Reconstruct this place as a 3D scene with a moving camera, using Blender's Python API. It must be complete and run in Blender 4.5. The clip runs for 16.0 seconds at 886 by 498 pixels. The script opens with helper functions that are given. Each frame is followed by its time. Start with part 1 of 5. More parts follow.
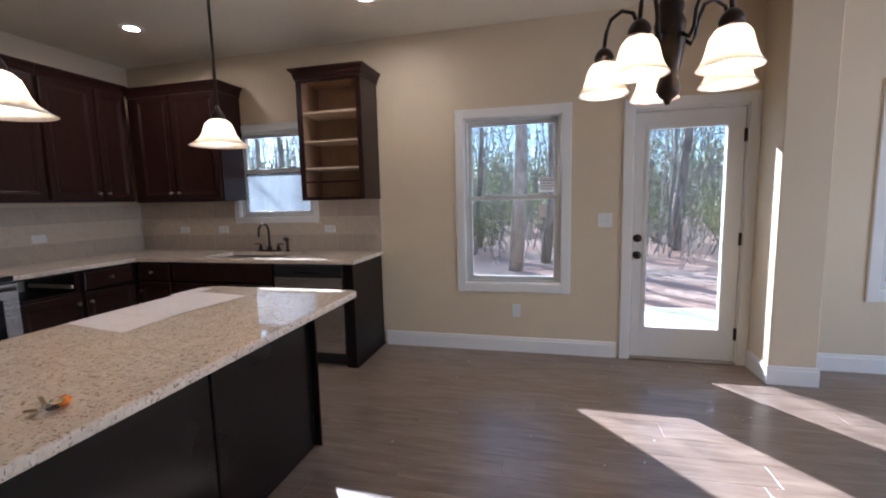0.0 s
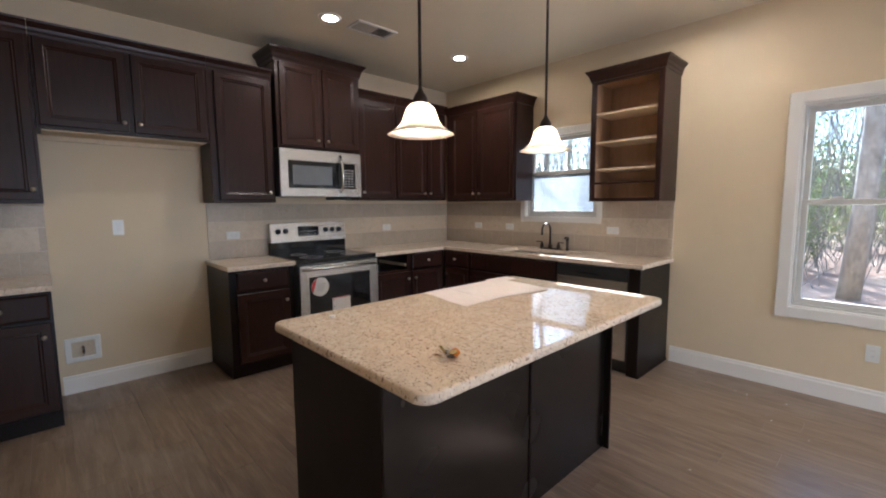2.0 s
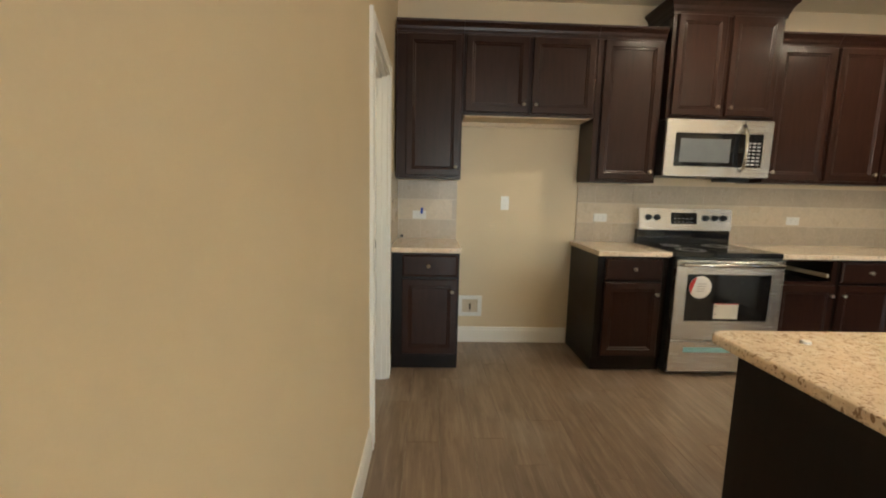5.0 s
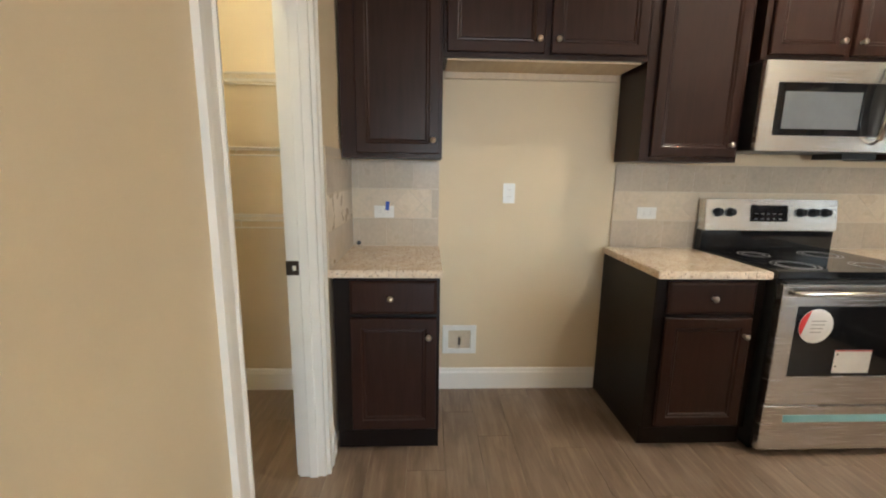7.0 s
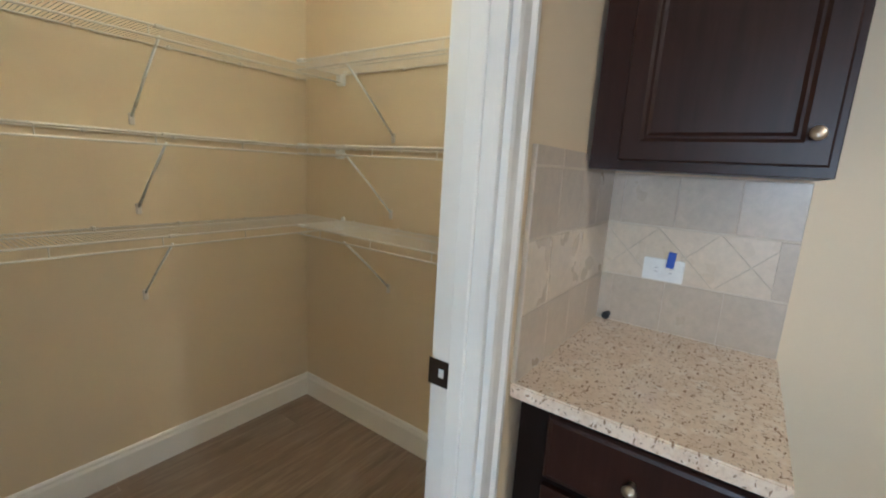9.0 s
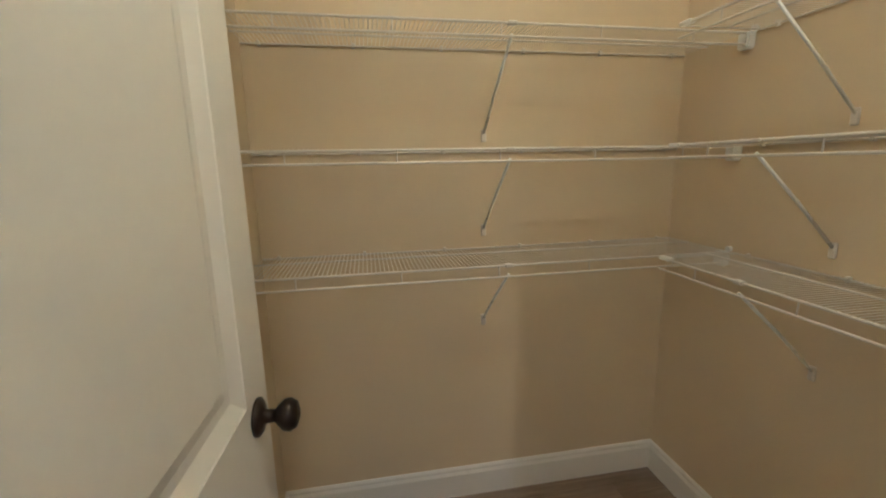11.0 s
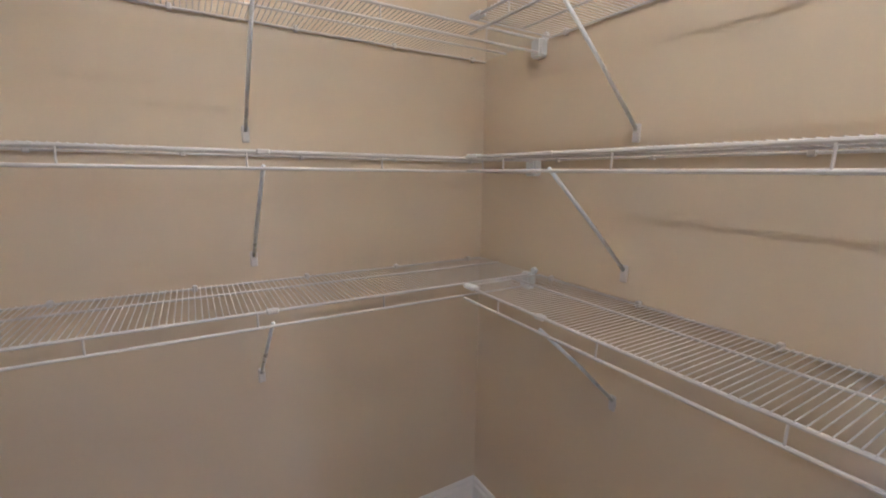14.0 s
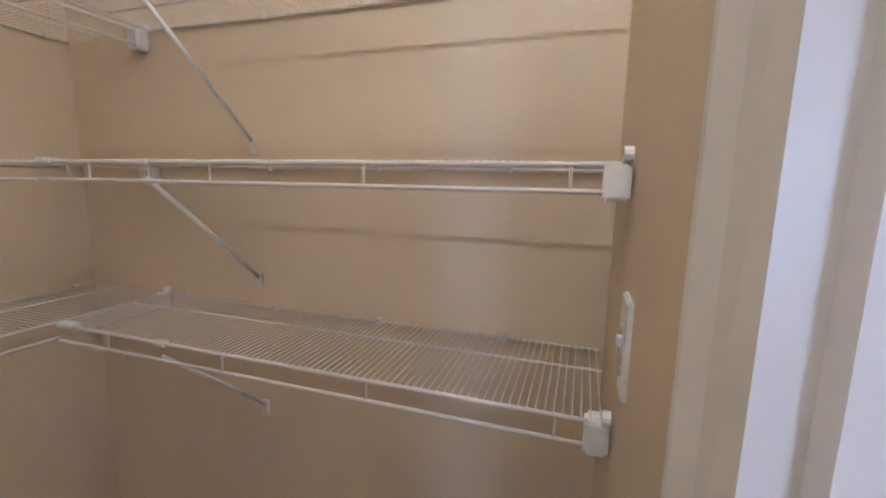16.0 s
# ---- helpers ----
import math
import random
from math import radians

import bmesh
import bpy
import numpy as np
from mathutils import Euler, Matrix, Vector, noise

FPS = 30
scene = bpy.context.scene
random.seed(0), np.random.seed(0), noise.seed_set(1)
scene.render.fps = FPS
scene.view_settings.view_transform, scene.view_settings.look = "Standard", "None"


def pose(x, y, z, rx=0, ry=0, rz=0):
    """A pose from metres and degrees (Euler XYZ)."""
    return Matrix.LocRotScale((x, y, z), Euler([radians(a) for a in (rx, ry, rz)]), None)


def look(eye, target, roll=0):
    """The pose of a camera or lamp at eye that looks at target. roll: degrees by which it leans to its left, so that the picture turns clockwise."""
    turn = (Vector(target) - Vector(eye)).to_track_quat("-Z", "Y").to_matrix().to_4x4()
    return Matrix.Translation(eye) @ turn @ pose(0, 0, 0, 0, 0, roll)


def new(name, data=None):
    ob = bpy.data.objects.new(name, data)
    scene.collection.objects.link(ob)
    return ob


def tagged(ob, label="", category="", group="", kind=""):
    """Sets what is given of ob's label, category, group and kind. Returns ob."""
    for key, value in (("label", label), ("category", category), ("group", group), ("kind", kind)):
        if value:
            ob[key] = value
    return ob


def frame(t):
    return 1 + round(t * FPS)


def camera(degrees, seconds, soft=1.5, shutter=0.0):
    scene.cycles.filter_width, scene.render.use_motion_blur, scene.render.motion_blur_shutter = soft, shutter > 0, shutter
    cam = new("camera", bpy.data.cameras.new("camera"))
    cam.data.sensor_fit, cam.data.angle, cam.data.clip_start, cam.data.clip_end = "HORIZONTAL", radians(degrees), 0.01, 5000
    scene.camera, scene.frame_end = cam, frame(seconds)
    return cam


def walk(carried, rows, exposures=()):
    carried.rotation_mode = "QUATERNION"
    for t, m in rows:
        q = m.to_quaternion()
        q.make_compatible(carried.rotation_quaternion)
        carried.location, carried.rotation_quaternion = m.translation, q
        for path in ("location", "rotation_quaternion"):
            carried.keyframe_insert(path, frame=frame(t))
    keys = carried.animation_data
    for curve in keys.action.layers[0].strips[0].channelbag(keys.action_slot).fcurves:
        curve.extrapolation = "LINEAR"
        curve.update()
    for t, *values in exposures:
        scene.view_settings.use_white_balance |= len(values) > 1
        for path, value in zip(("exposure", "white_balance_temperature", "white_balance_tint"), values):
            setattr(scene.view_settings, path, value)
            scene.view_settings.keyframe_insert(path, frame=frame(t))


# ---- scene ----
cam = camera(92.7, 16.0, soft=2.0, shutter=0.0)
PATH = [
    (0, (-0.74, 0.16, 1.382), (-1.216, 2.089, 1.151), -1.4),
    (0.5, (-0.806, 0.119, 1.388), (-1.57, 1.954, 1.169), -1.7),
    (1, (-0.863, 0.073, 1.392), (-1.902, 1.769, 1.179), -1.5),
    (1.5, (-0.918, 0.025, 1.393), (-2.165, 1.575, 1.183), -1.1),
    (2, (-0.969, -0.03, 1.383), (-2.419, 1.332, 1.176), -0.4),
    (2.5, (-1.018, -0.086, 1.379), (-2.629, 1.08, 1.166), 0.0),
    (3, (-1.072, -0.155, 1.377), (-2.831, 0.77, 1.158), 0.1),
    (3.5, (-1.122, -0.211, 1.373), (-2.973, 0.511, 1.143), 0.5),
    (4, (-1.196, -0.281, 1.365), (-3.107, 0.254, 1.118), 1.0),
    (4.5, (-1.29, -0.305, 1.31), (-3.25, 0.004, 1.063), 0.8),
    (5, (-1.474, -0.258, 1.313), (-3.455, -0.192, 1.044), 1.3),
    (7.3, (-2.797, -0.088, 1.358), (-4.761, -0.005, 0.988), 0.8),
    (7.5, (-2.92, -0.082, 1.356), (-4.886, -0.003, 0.995), 0.8),
    (8, (-3.197, -0.097, 1.375), (-5.163, -0.147, 1.011), 0.4),
    (8.5, (-3.446, -0.112, 1.387), (-5.331, -0.673, 1.024), -0.1),
    (9, (-3.61, -0.157, 1.392), (-5.209, -1.296, 1.012), 3.3),
    (9.5, (-3.701, -0.269, 1.392), (-4.838, -1.862, 0.984), 2.0),
    (10, (-3.743, -0.395, 1.396), (-4.519, -2.193, 0.99), 1.2),
    (10.2, (-3.754, -0.45, 1.411), (-4.425, -2.288, 0.998), 0.4),
    (12.3, (-4.009, -0.763, 1.408), (-4.143, -2.724, 1.037), 0.1),
    (12.5, (-4.028, -0.799, 1.411), (-4.282, -2.748, 1.042), 0.1),
    (13, (-4.069, -0.836, 1.412), (-4.574, -2.736, 1.043), 0.4),
    (13.5, (-4.106, -0.841, 1.411), (-4.866, -2.656, 1.049), 0.5),
    (14, (-4.133, -0.839, 1.409), (-5.136, -2.533, 1.055), 0.7),
    (14.5, (-4.162, -0.825, 1.411), (-5.414, -2.346, 1.063), 0.6),
    (15, (-4.180, -0.800, 1.413), (-5.656, -2.107, 1.077), 0.8),
    (15.5, (-4.160, -0.789, 1.425), (-5.907, -1.705, 1.098), 1.5),
    (16, (-4.190, -0.716, 1.426), (-6.067, -1.330, 1.111), 1.1),
]
EXPOSURES = [(0, 2.25, 5050, 16), (0.5, 2.52, 5030, 15), (1.5, 2.81, 5280, 12), (2.5, 3.05, 5430, 13), (3.5, 3.37, 5950, 5), (5, 3.40, 6550, 2), (7.5, 3.82, 5650, 6),
             (8.5, 3.84, 5200, 4), (9.0, 3.77, 4980, 5), (9.5, 3.56, 4980, 7), (10, 3.54, 5250, 6), (12.3, 3.80, 4800, 14), (13.5, 3.91, 4470, 19), (15, 3.92, 4450, 25), (16, 3.77, 4650, 25)]
walk(cam, [(t, look(e, g, r)) for t, e, g, r in PATH], EXPOSURES)

# ---- world and sun ----
SUN_AZ, SUN_EL = radians(128.3), radians(27.5)   # where the sun stands, turned from +x towards +y
world = bpy.data.worlds.new("sky")
scene.world = world
world.use_nodes = True
wn = world.node_tree
sky = wn.nodes.new("ShaderNodeTexSky")
sky.sky_type, sky.sun_disc = "NISHITA", False
sky.dust_density, sky.ozone_density = 0.3, 3.0
sky.sun_elevation, sky.sun_rotation = SUN_EL, radians(90) - SUN_AZ
wn.nodes["Background"].inputs["Strength"].default_value = 0.085
wn.links.new(sky.outputs[0], wn.nodes["Background"].inputs["Color"])
sun = new("sun", bpy.data.lights.new("sun", "SUN"))
sun.data.energy, sun.data.angle, sun.data.color = 5.0, radians(0.6), (1.0, 0.965, 0.91)
sun.matrix_world = look((0, 0, 20), Vector((0, 0, 20)) - Vector((math.cos(SUN_AZ) * math.cos(SUN_EL), math.sin(SUN_AZ) * math.cos(SUN_EL), math.sin(SUN_EL))))

CAN_W, PEND_W, CHAND_W, PANTRY_W = 66.0, 22.0, 20.0, 15.0     # strength of the glowing surfaces
FILL_W = 18.0
PANTRY_LAMP = 1.15


# added fill lamps: bluish area lights standing in for daylight from unseen sides
def fill_lamp(name, eye, target, sx, sy, watts):
    d = bpy.data.lights.new(name, "AREA")
    d.shape, d.size, d.size_y, d.energy, d.color = "RECTANGLE", sx, sy, watts, (0.85, 0.92, 1.0)
    ob = new(name, d)
    ob.matrix_world = look(eye, target)
    return ob


fill_lamp("fill_lamp_east", (5.18, 1.6, 1.45), (0, 1.6, 1.3), 2.2, 1.6, FILL_W)
fill_lamp("fill_lamp_south", (4.4, -4.28, 1.45), (4.4, 0, 1.3), 1.3, 1.6, 0.21 * FILL_W)

# ---- materials ----
def nodes_of(name):
    m = bpy.data.materials.new(name)
    m.use_nodes = True
    return m, m.node_tree, m.node_tree.nodes["Principled BSDF"]


def ramp(nt, fac, stops):
    r = nt.nodes.new("ShaderNodeValToRGB")
    while len(r.color_ramp.elements) < len(stops):
        r.color_ramp.elements.new(0.5)
    for e, (p, c) in zip(r.color_ramp.elements, stops):
        e.position, e.color = p, (*c, 1) if len(c) == 3 else c
    nt.links.new(fac, r.inputs[0])
    return r.outputs[0]


def coords(nt, stretch=(1, 1, 1), world_space=True, by_object=False):
    src = nt.nodes.new("ShaderNodeNewGeometry").outputs["Position"] if world_space else nt.nodes.new("ShaderNodeTexCoord").outputs["Object"]
    mp = nt.nodes.new("ShaderNodeMapping")
    mp.inputs["Scale"].default_value = stretch
    nt.links.new(src, mp.inputs["Vector"])
    out = mp.outputs[0]
    if by_object:
        info = nt.nodes.new("ShaderNodeObjectInfo")
        mul = nt.nodes.new("ShaderNodeMath")
        mul.operation = "MULTIPLY"
        mul.inputs[1].default_value = 37.0
        nt.links.new(info.outputs["Random"], mul.inputs[0])
        add = nt.nodes.new("ShaderNodeVectorMath")
        nt.links.new(out, add.inputs[0])
        nt.links.new(mul.outputs[0], add.inputs[1])
        out = add.outputs[0]
    return out


def noise_of(nt, vec, scale, detail=4.0, rough=0.55):
    n = nt.nodes.new("ShaderNodeTexNoise")
    n.inputs["Scale"].default_value, n.inputs["Detail"].default_value, n.inputs["Roughness"].default_value = scale, detail, rough
    nt.links.new(vec, n.inputs["Vector"])
    return n.outputs["Fac"]


def mix(nt, fac, a, b, how="MIX"):
    m = nt.nodes.new("ShaderNodeMix")
    m.data_type, m.blend_type = "RGBA", how
    for sock, v in ((m.inputs[0], fac), (m.inputs[6], a), (m.inputs[7], b)):
        if isinstance(v, (int, float)):
            sock.default_value = v
        elif isinstance(v, tuple):
            sock.default_value = (*v, 1)
        else:
            nt.links.new(v, sock)
    return m.outputs[2]


def bump_to(nt, bsdf, height, strength, dist):
    b = nt.nodes.new("ShaderNodeBump")
    b.inputs["Strength"].default_value, b.inputs["Distance"].default_value = strength, dist
    nt.links.new(height, b.inputs["Height"])
    nt.links.new(b.outputs[0], bsdf.inputs["Normal"])


def surf(name, c1, c2, scale=8.0, rough=0.5, metal=0.0, bump=0.0, stretch=(1, 1, 1), fine=None, rough_var=0.08, coat=0.0, by_object=False, mottle=0.12):
    m, nt, b = nodes_of(name)
    v = coords(nt, stretch, True, by_object)
    big = noise_of(nt, v, scale, 3)
    small = noise_of(nt, v, fine or scale * 9, 5, 0.65)
    col = mix(nt, ramp(nt, big, [(0.3, (0, 0, 0)), (0.7, (1, 1, 1))]), c1, c2)
    shade = ramp(nt, small, [(0.25, (1 - mottle,) * 3), (0.75, (1 + mottle * 0.6,) * 3)])
    nt.links.new(mix(nt, 1.0, col, shade, "MULTIPLY"), b.inputs["Base Color"])
    b.inputs["Metallic"].default_value = metal
    b.inputs["Coat Weight"].default_value = coat
    rr = ramp(nt, big, [(0.2, (rough - rough_var,) * 3), (0.8, (rough + rough_var,) * 3)])
    nt.links.new(rr, b.inputs["Roughness"])
    if bump:
        bump_to(nt, b, small, bump, 0.004)
    return m


def plain(name, c, rough=0.5, metal=0.0):
    return surf(name, c, tuple(x * 0.92 for x in c), 14.0, rough, metal, 0.0, rough_var=0.04, mottle=0.03)


def glow(name, c, strength):
    m, nt, b = nodes_of(name)
    b.inputs["Base Color"].default_value = (*c, 1)
    b.inputs["Emission Color"].default_value = (*c, 1)
    b.inputs["Emission Strength"].default_value = strength
    return m


def granite(name):
    m, nt, b = nodes_of(name)
    v = coords(nt)
    base = mix(nt, ramp(nt, noise_of(nt, v, 9, 4), [(0.35, (0, 0, 0)), (0.65, (1, 1, 1))]), (0.80, 0.67, 0.525), (0.73, 0.59, 0.445))
    base = mix(nt, ramp(nt, noise_of(nt, v, 75, 4, 0.65), [(0.50, (0, 0, 0)), (0.64, (0.42, 0.42, 0.42))]), base, (0.50, 0.36, 0.25))
    pale = ramp(nt, noise_of(nt, v, 30, 3, 0.6), [(0.55, (0, 0, 0)), (0.63, (0.7, 0.7, 0.7))])
    base = mix(nt, pale, base, (0.84, 0.745, 0.62))
    for turn, sc, lo, hi, c in (((1, 2.8, 1), 50, 0.668, 0.690, (0.25, 0.150, 0.088)), ((2.4, 1, 1), 58, 0.672, 0.695, (0.28, 0.175, 0.105)), ((1.8, 1, 1), 100, 0.67, 0.70, (0.28, 0.185, 0.125))):
        base = mix(nt, ramp(nt, noise_of(nt, coords(nt, turn), sc, 1.0, 0.5), [(lo, (0, 0, 0)), (hi, (0.9, 0.9, 0.9))]), base, c)
    nt.links.new(base, b.inputs["Base Color"])
    b.inputs["Roughness"].default_value = 0.035
    b.inputs["Specular IOR Level"].default_value = 0.6
    return m


def planks_mat(name):
    m, nt, b = nodes_of(name)
    v = coords(nt, (1.0, 10.0, 1.0), True, True)
    info = nt.nodes.new("ShaderNodeObjectInfo")
    tone = ramp(nt, info.outputs["Random"], [(0.0, (0.212, 0.151, 0.109)), (0.35, (0.232, 0.168, 0.123)), (0.7, (0.222, 0.159, 0.116)), (1.0, (0.244, 0.178, 0.132))])
    grain = noise_of(nt, v, 3.2, 5, 0.58)
    fine = noise_of(nt, coords(nt, (1.0, 34.0, 1.0), True, True), 4.0, 5, 0.62)
    cloud = noise_of(nt, coords(nt, (1.0, 4.5, 1.0), True, True), 3.0, 4, 0.6)
    col = mix(nt, ramp(nt, cloud, [(0.32, (0.75, 0.75, 0.75)), (0.54, (0, 0, 0))]), tone, (0.140, 0.095, 0.067))
    col = mix(nt, ramp(nt, grain, [(0.47, (0, 0, 0)), (0.68, (0.75, 0.75, 0.75))]), col, (0.325, 0.245, 0.180))
    col = mix(nt, ramp(nt, fine, [(0.34, (0.4, 0.4, 0.4)), (0.52, (0, 0, 0))]), col, (0.165, 0.115, 0.083))
    dust = ramp(nt, noise_of(nt, coords(nt), 1.7, 5, 0.6), [(0.52, (0, 0, 0)), (0.80, (0.22, 0.22, 0.22))])
    col = mix(nt, dust, col, (0.50, 0.46, 0.42))
    nt.links.new(col, b.inputs["Base Color"])
    nt.links.new(ramp(nt, grain, [(0.2, (0.27,) * 3), (0.8, (0.32,) * 3)]), b.inputs["Roughness"])
    bump_to(nt, b, fine, 0.012, 0.002)
    return m


def wood_dark(name, c1, c2, rough, sheen=0.18):
    m, nt, b = nodes_of(name)
    v = coords(nt, (9.0, 9.0, 0.9))
    g = noise_of(nt, v, 5.0, 6, 0.6)
    col = mix(nt, ramp(nt, g, [(0.3, (0, 0, 0)), (0.7, (1, 1, 1))]), c1, c2)
    col = mix(nt, ramp(nt, noise_of(nt, coords(nt), 3.0, 3), [(0.4, (0, 0, 0)), (0.7, (0.5, 0.5, 0.5))]), col, c2)
    nt.links.new(col, b.inputs["Base Color"])
    nt.links.new(ramp(nt, noise_of(nt, coords(nt), 3.0, 2), [(0.25, (rough - 0.02,) * 3), (0.75, (rough + 0.05,) * 3)]), b.inputs["Roughness"])
    b.inputs["Specular IOR Level"].default_value = sheen
    return m


def steel(name, c=(0.73, 0.715, 0.69), rough=0.27):
    m, nt, b = nodes_of(name)
    v = coords(nt, (1.0, 1.0, 420.0))
    g = noise_of(nt, v, 3.0, 4)
    nt.links.new(mix(nt, ramp(nt, g, [(0.3, (0, 0, 0)), (0.7, (1, 1, 1))]), c, tuple(x * 0.985 for x in c)), b.inputs["Base Color"])
    b.inputs["Metallic"].default_value = 1.0
    nt.links.new(ramp(nt, g, [(0.2, (rough - 0.006,) * 3), (0.8, (rough + 0.008,) * 3)]), b.inputs["Roughness"])
    return m


def pane_mat(name, haze=0.0):
    m, nt, b = nodes_of(name)
    out = nt.nodes["Material Output"]
    clear = nt.nodes.new("ShaderNodeBsdfTransparent")
    clear.inputs[0].default_value = (0.93, 0.96, 0.95, 1)
    gloss = nt.nodes.new("ShaderNodeBsdfGlossy")
    gloss.inputs["Roughness"].default_value = 0.0
    fr = nt.nodes.new("ShaderNodeFresnel")
    fr.inputs[0].default_value = 1.5
    mx = nt.nodes.new("ShaderNodeMixShader")
    nt.links.new(fr.outputs[0], mx.inputs[0])
    nt.links.new(clear.outputs[0], mx.inputs[1])
    nt.links.new(gloss.outputs[0], mx.inputs[2])
    last = mx.outputs[0]
    if haze:
        tr = nt.nodes.new("ShaderNodeBsdfTranslucent")
        tr.inputs[0].default_value = (0.14, 0.155, 0.165, 1)
        m2 = nt.nodes.new("ShaderNodeMixShader")
        nz = ramp(nt, noise_of(nt, coords(nt, (1, 1, 5)), 6.0, 4), [(0.3, (haze - 0.12,) * 3), (0.7, (haze + 0.08,) * 3)])
        nt.links.new(nz, m2.inputs[0])
        nt.links.new(last, m2.inputs[1])
        nt.links.new(tr.outputs[0], m2.inputs[2])
        last = m2.outputs[0]
    nt.links.new(last, out.inputs["Surface"])
    return m


def shade_mat(name):
    m, nt, b = nodes_of(name)
    out = nt.nodes["Material Output"]
    v = coords(nt)
    c = ramp(nt, noise_of(nt, v, 22.0, 4, 0.6), [(0.3, (0.92, 0.80, 0.66)), (0.7, (0.98, 0.92, 0.84))])
    tr = nt.nodes.new("ShaderNodeBsdfTranslucent")
    nt.links.new(c, tr.inputs[0])
    nt.links.new(c, b.inputs["Base Color"])
    b.inputs["Roughness"].default_value = 0.25
    mx = nt.nodes.new("ShaderNodeMixShader")
    mx.inputs[0].default_value = 0.42
    nt.links.new(b.outputs[0], mx.inputs[1])
    nt.links.new(tr.outputs[0], mx.inputs[2])
    nt.links.new(mx.outputs[0], out.inputs["Surface"])
    return m


def leaf_mat(name, stops):
    m, nt, b = nodes_of(name)
    geo = nt.nodes.new("ShaderNodeNewGeometry")
    c = ramp(nt, geo.outputs["Random Per Island"], stops)
    nt.links.new(c, b.inputs["Base Color"])
    b.inputs["Roughness"].default_value = 0.5
    tr = nt.nodes.new("ShaderNodeBsdfTranslucent")
    nt.links.new(c, tr.inputs[0])
    mx = nt.nodes.new("ShaderNodeMixShader")
    mx.inputs[0].default_value = 0.5
    nt.links.new(b.outputs[0], mx.inputs[1])
    nt.links.new(tr.outputs[0], mx.inputs[2])
    nt.links.new(mx.outputs[0], nt.nodes["Material Output"].inputs["Surface"])
    return m


PAINT = surf("wall_paint", (0.675, 0.55, 0.372), (0.645, 0.525, 0.354), 1.3, 0.55, 0, 0.0, fine=180, mottle=0.015)
CEIL = surf("ceiling_paint", (0.84, 0.76, 0.595), (0.81, 0.73, 0.57), 1.1, 0.8, 0, 0.0, fine=120, mottle=0.03)
TRIM = surf("trim_paint", (0.80, 0.767, 0.715), (0.77, 0.738, 0.682), 2.0, 0.38, 0, 0.0, fine=60, mottle=0.012)
VINYL = plain("window_vinyl", (0.66, 0.635, 0.58), 0.35)
ESP = wood_dark("espresso_wood", (0.0185, 0.0077, 0.0053), (0.034, 0.0138, 0.0094), 0.30, 0.22)
# darker copy of ESP: shade on bodies and sides is in the colour
ESP_SHADED = wood_dark("espresso_shaded", (0.0056, 0.0031, 0.0023), (0.0094, 0.0051, 0.0037), 0.32, 0.24)
RAW = surf("raw_plywood", (0.42, 0.26, 0.15), (0.36, 0.215, 0.12), 4.0, 0.6, 0, 0.05, (6, 6, 0.8))
PALE = surf("pale_wood", (0.70, 0.57, 0.39), (0.64, 0.50, 0.34), 5.0, 0.6, 0, 0.05, (1, 8, 8))
GRANITE = granite("granite")
PLANK = planks_mat("vinyl_plank")
SUBFLOOR = surf("subfloor", (0.10, 0.085, 0.075), (0.08, 0.07, 0.06), 4.0, 0.9)
STEEL = steel("brushed_steel")
CHROME = steel("bright_steel", (0.72, 0.71, 0.69), 0.14)
NICKEL = steel("nickel", (0.50, 0.44, 0.37), 0.30)
BRONZE = surf("oil_bronze", (0.035, 0.026, 0.021), (0.055, 0.038, 0.028), 18.0, 0.36, 0.7, 0.03)
BLACKGLASS = surf("black_glass", (0.012, 0.012, 0.013), (0.010, 0.010, 0.011), 4.0, 0.06, rough_var=0.02)
BLACK = plain("black_plastic", (0.02, 0.02, 0.021), 0.35)
DARK = plain("dark_void", (0.012, 0.010, 0.009), 0.8)
WHITEPL = plain("white_plastic", (0.80, 0.79, 0.76), 0.28)
# the island back's copy of the espresso, its shade also put into the colour
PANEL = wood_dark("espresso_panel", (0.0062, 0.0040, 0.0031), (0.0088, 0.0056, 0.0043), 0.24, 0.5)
PAPER = surf("paper", (0.82, 0.74, 0.70), (0.78, 0.70, 0.66), 6.0, 0.75, 0, 0.05)
LABEL = plain("label_white", (0.84, 0.83, 0.81), 0.5)
RED = plain("label_red", (0.60, 0.05, 0.05), 0.5)
GREYINK = plain("label_grey", (0.35, 0.33, 0.33), 0.5)
BLUETAPE = plain("blue_tape", (0.03, 0.08, 0.40), 0.6)
AQUA = plain("aqua_film", (0.32, 0.62, 0.68), 0.25)
BRASS = steel("brass_keys", (0.52, 0.37, 0.17), 0.22)
AMBER = plain("amber_fob", (0.75, 0.22, 0.02), 0.12)
PANE = pane_mat("window_glass")
HAZY = pane_mat("filmed_glass", 0.62)
SHADE = shade_mat("alabaster_glass")
WIRE = plain("white_wire", (0.66, 0.61, 0.55), 0.35)
TILE = surf("tile_grey", (0.49, 0.402, 0.303), (0.435, 0.356, 0.268), 7.0, 0.32, 0, 0.04, fine=45, by_object=True)
TILE_LIGHT = surf("tile_cream", (0.61, 0.508, 0.378), (0.565, 0.468, 0.348), 7.0, 0.30, 0, 0.04, fine=45, by_object=True)
GROUT = surf("grout", (0.59, 0.51, 0.40), (0.55, 0.475, 0.37), 20.0, 0.85)
CONCRETE = surf("concrete", (0.58, 0.56, 0.53), (0.50, 0.48, 0.45), 2.0, 0.85, 0, 0.2)
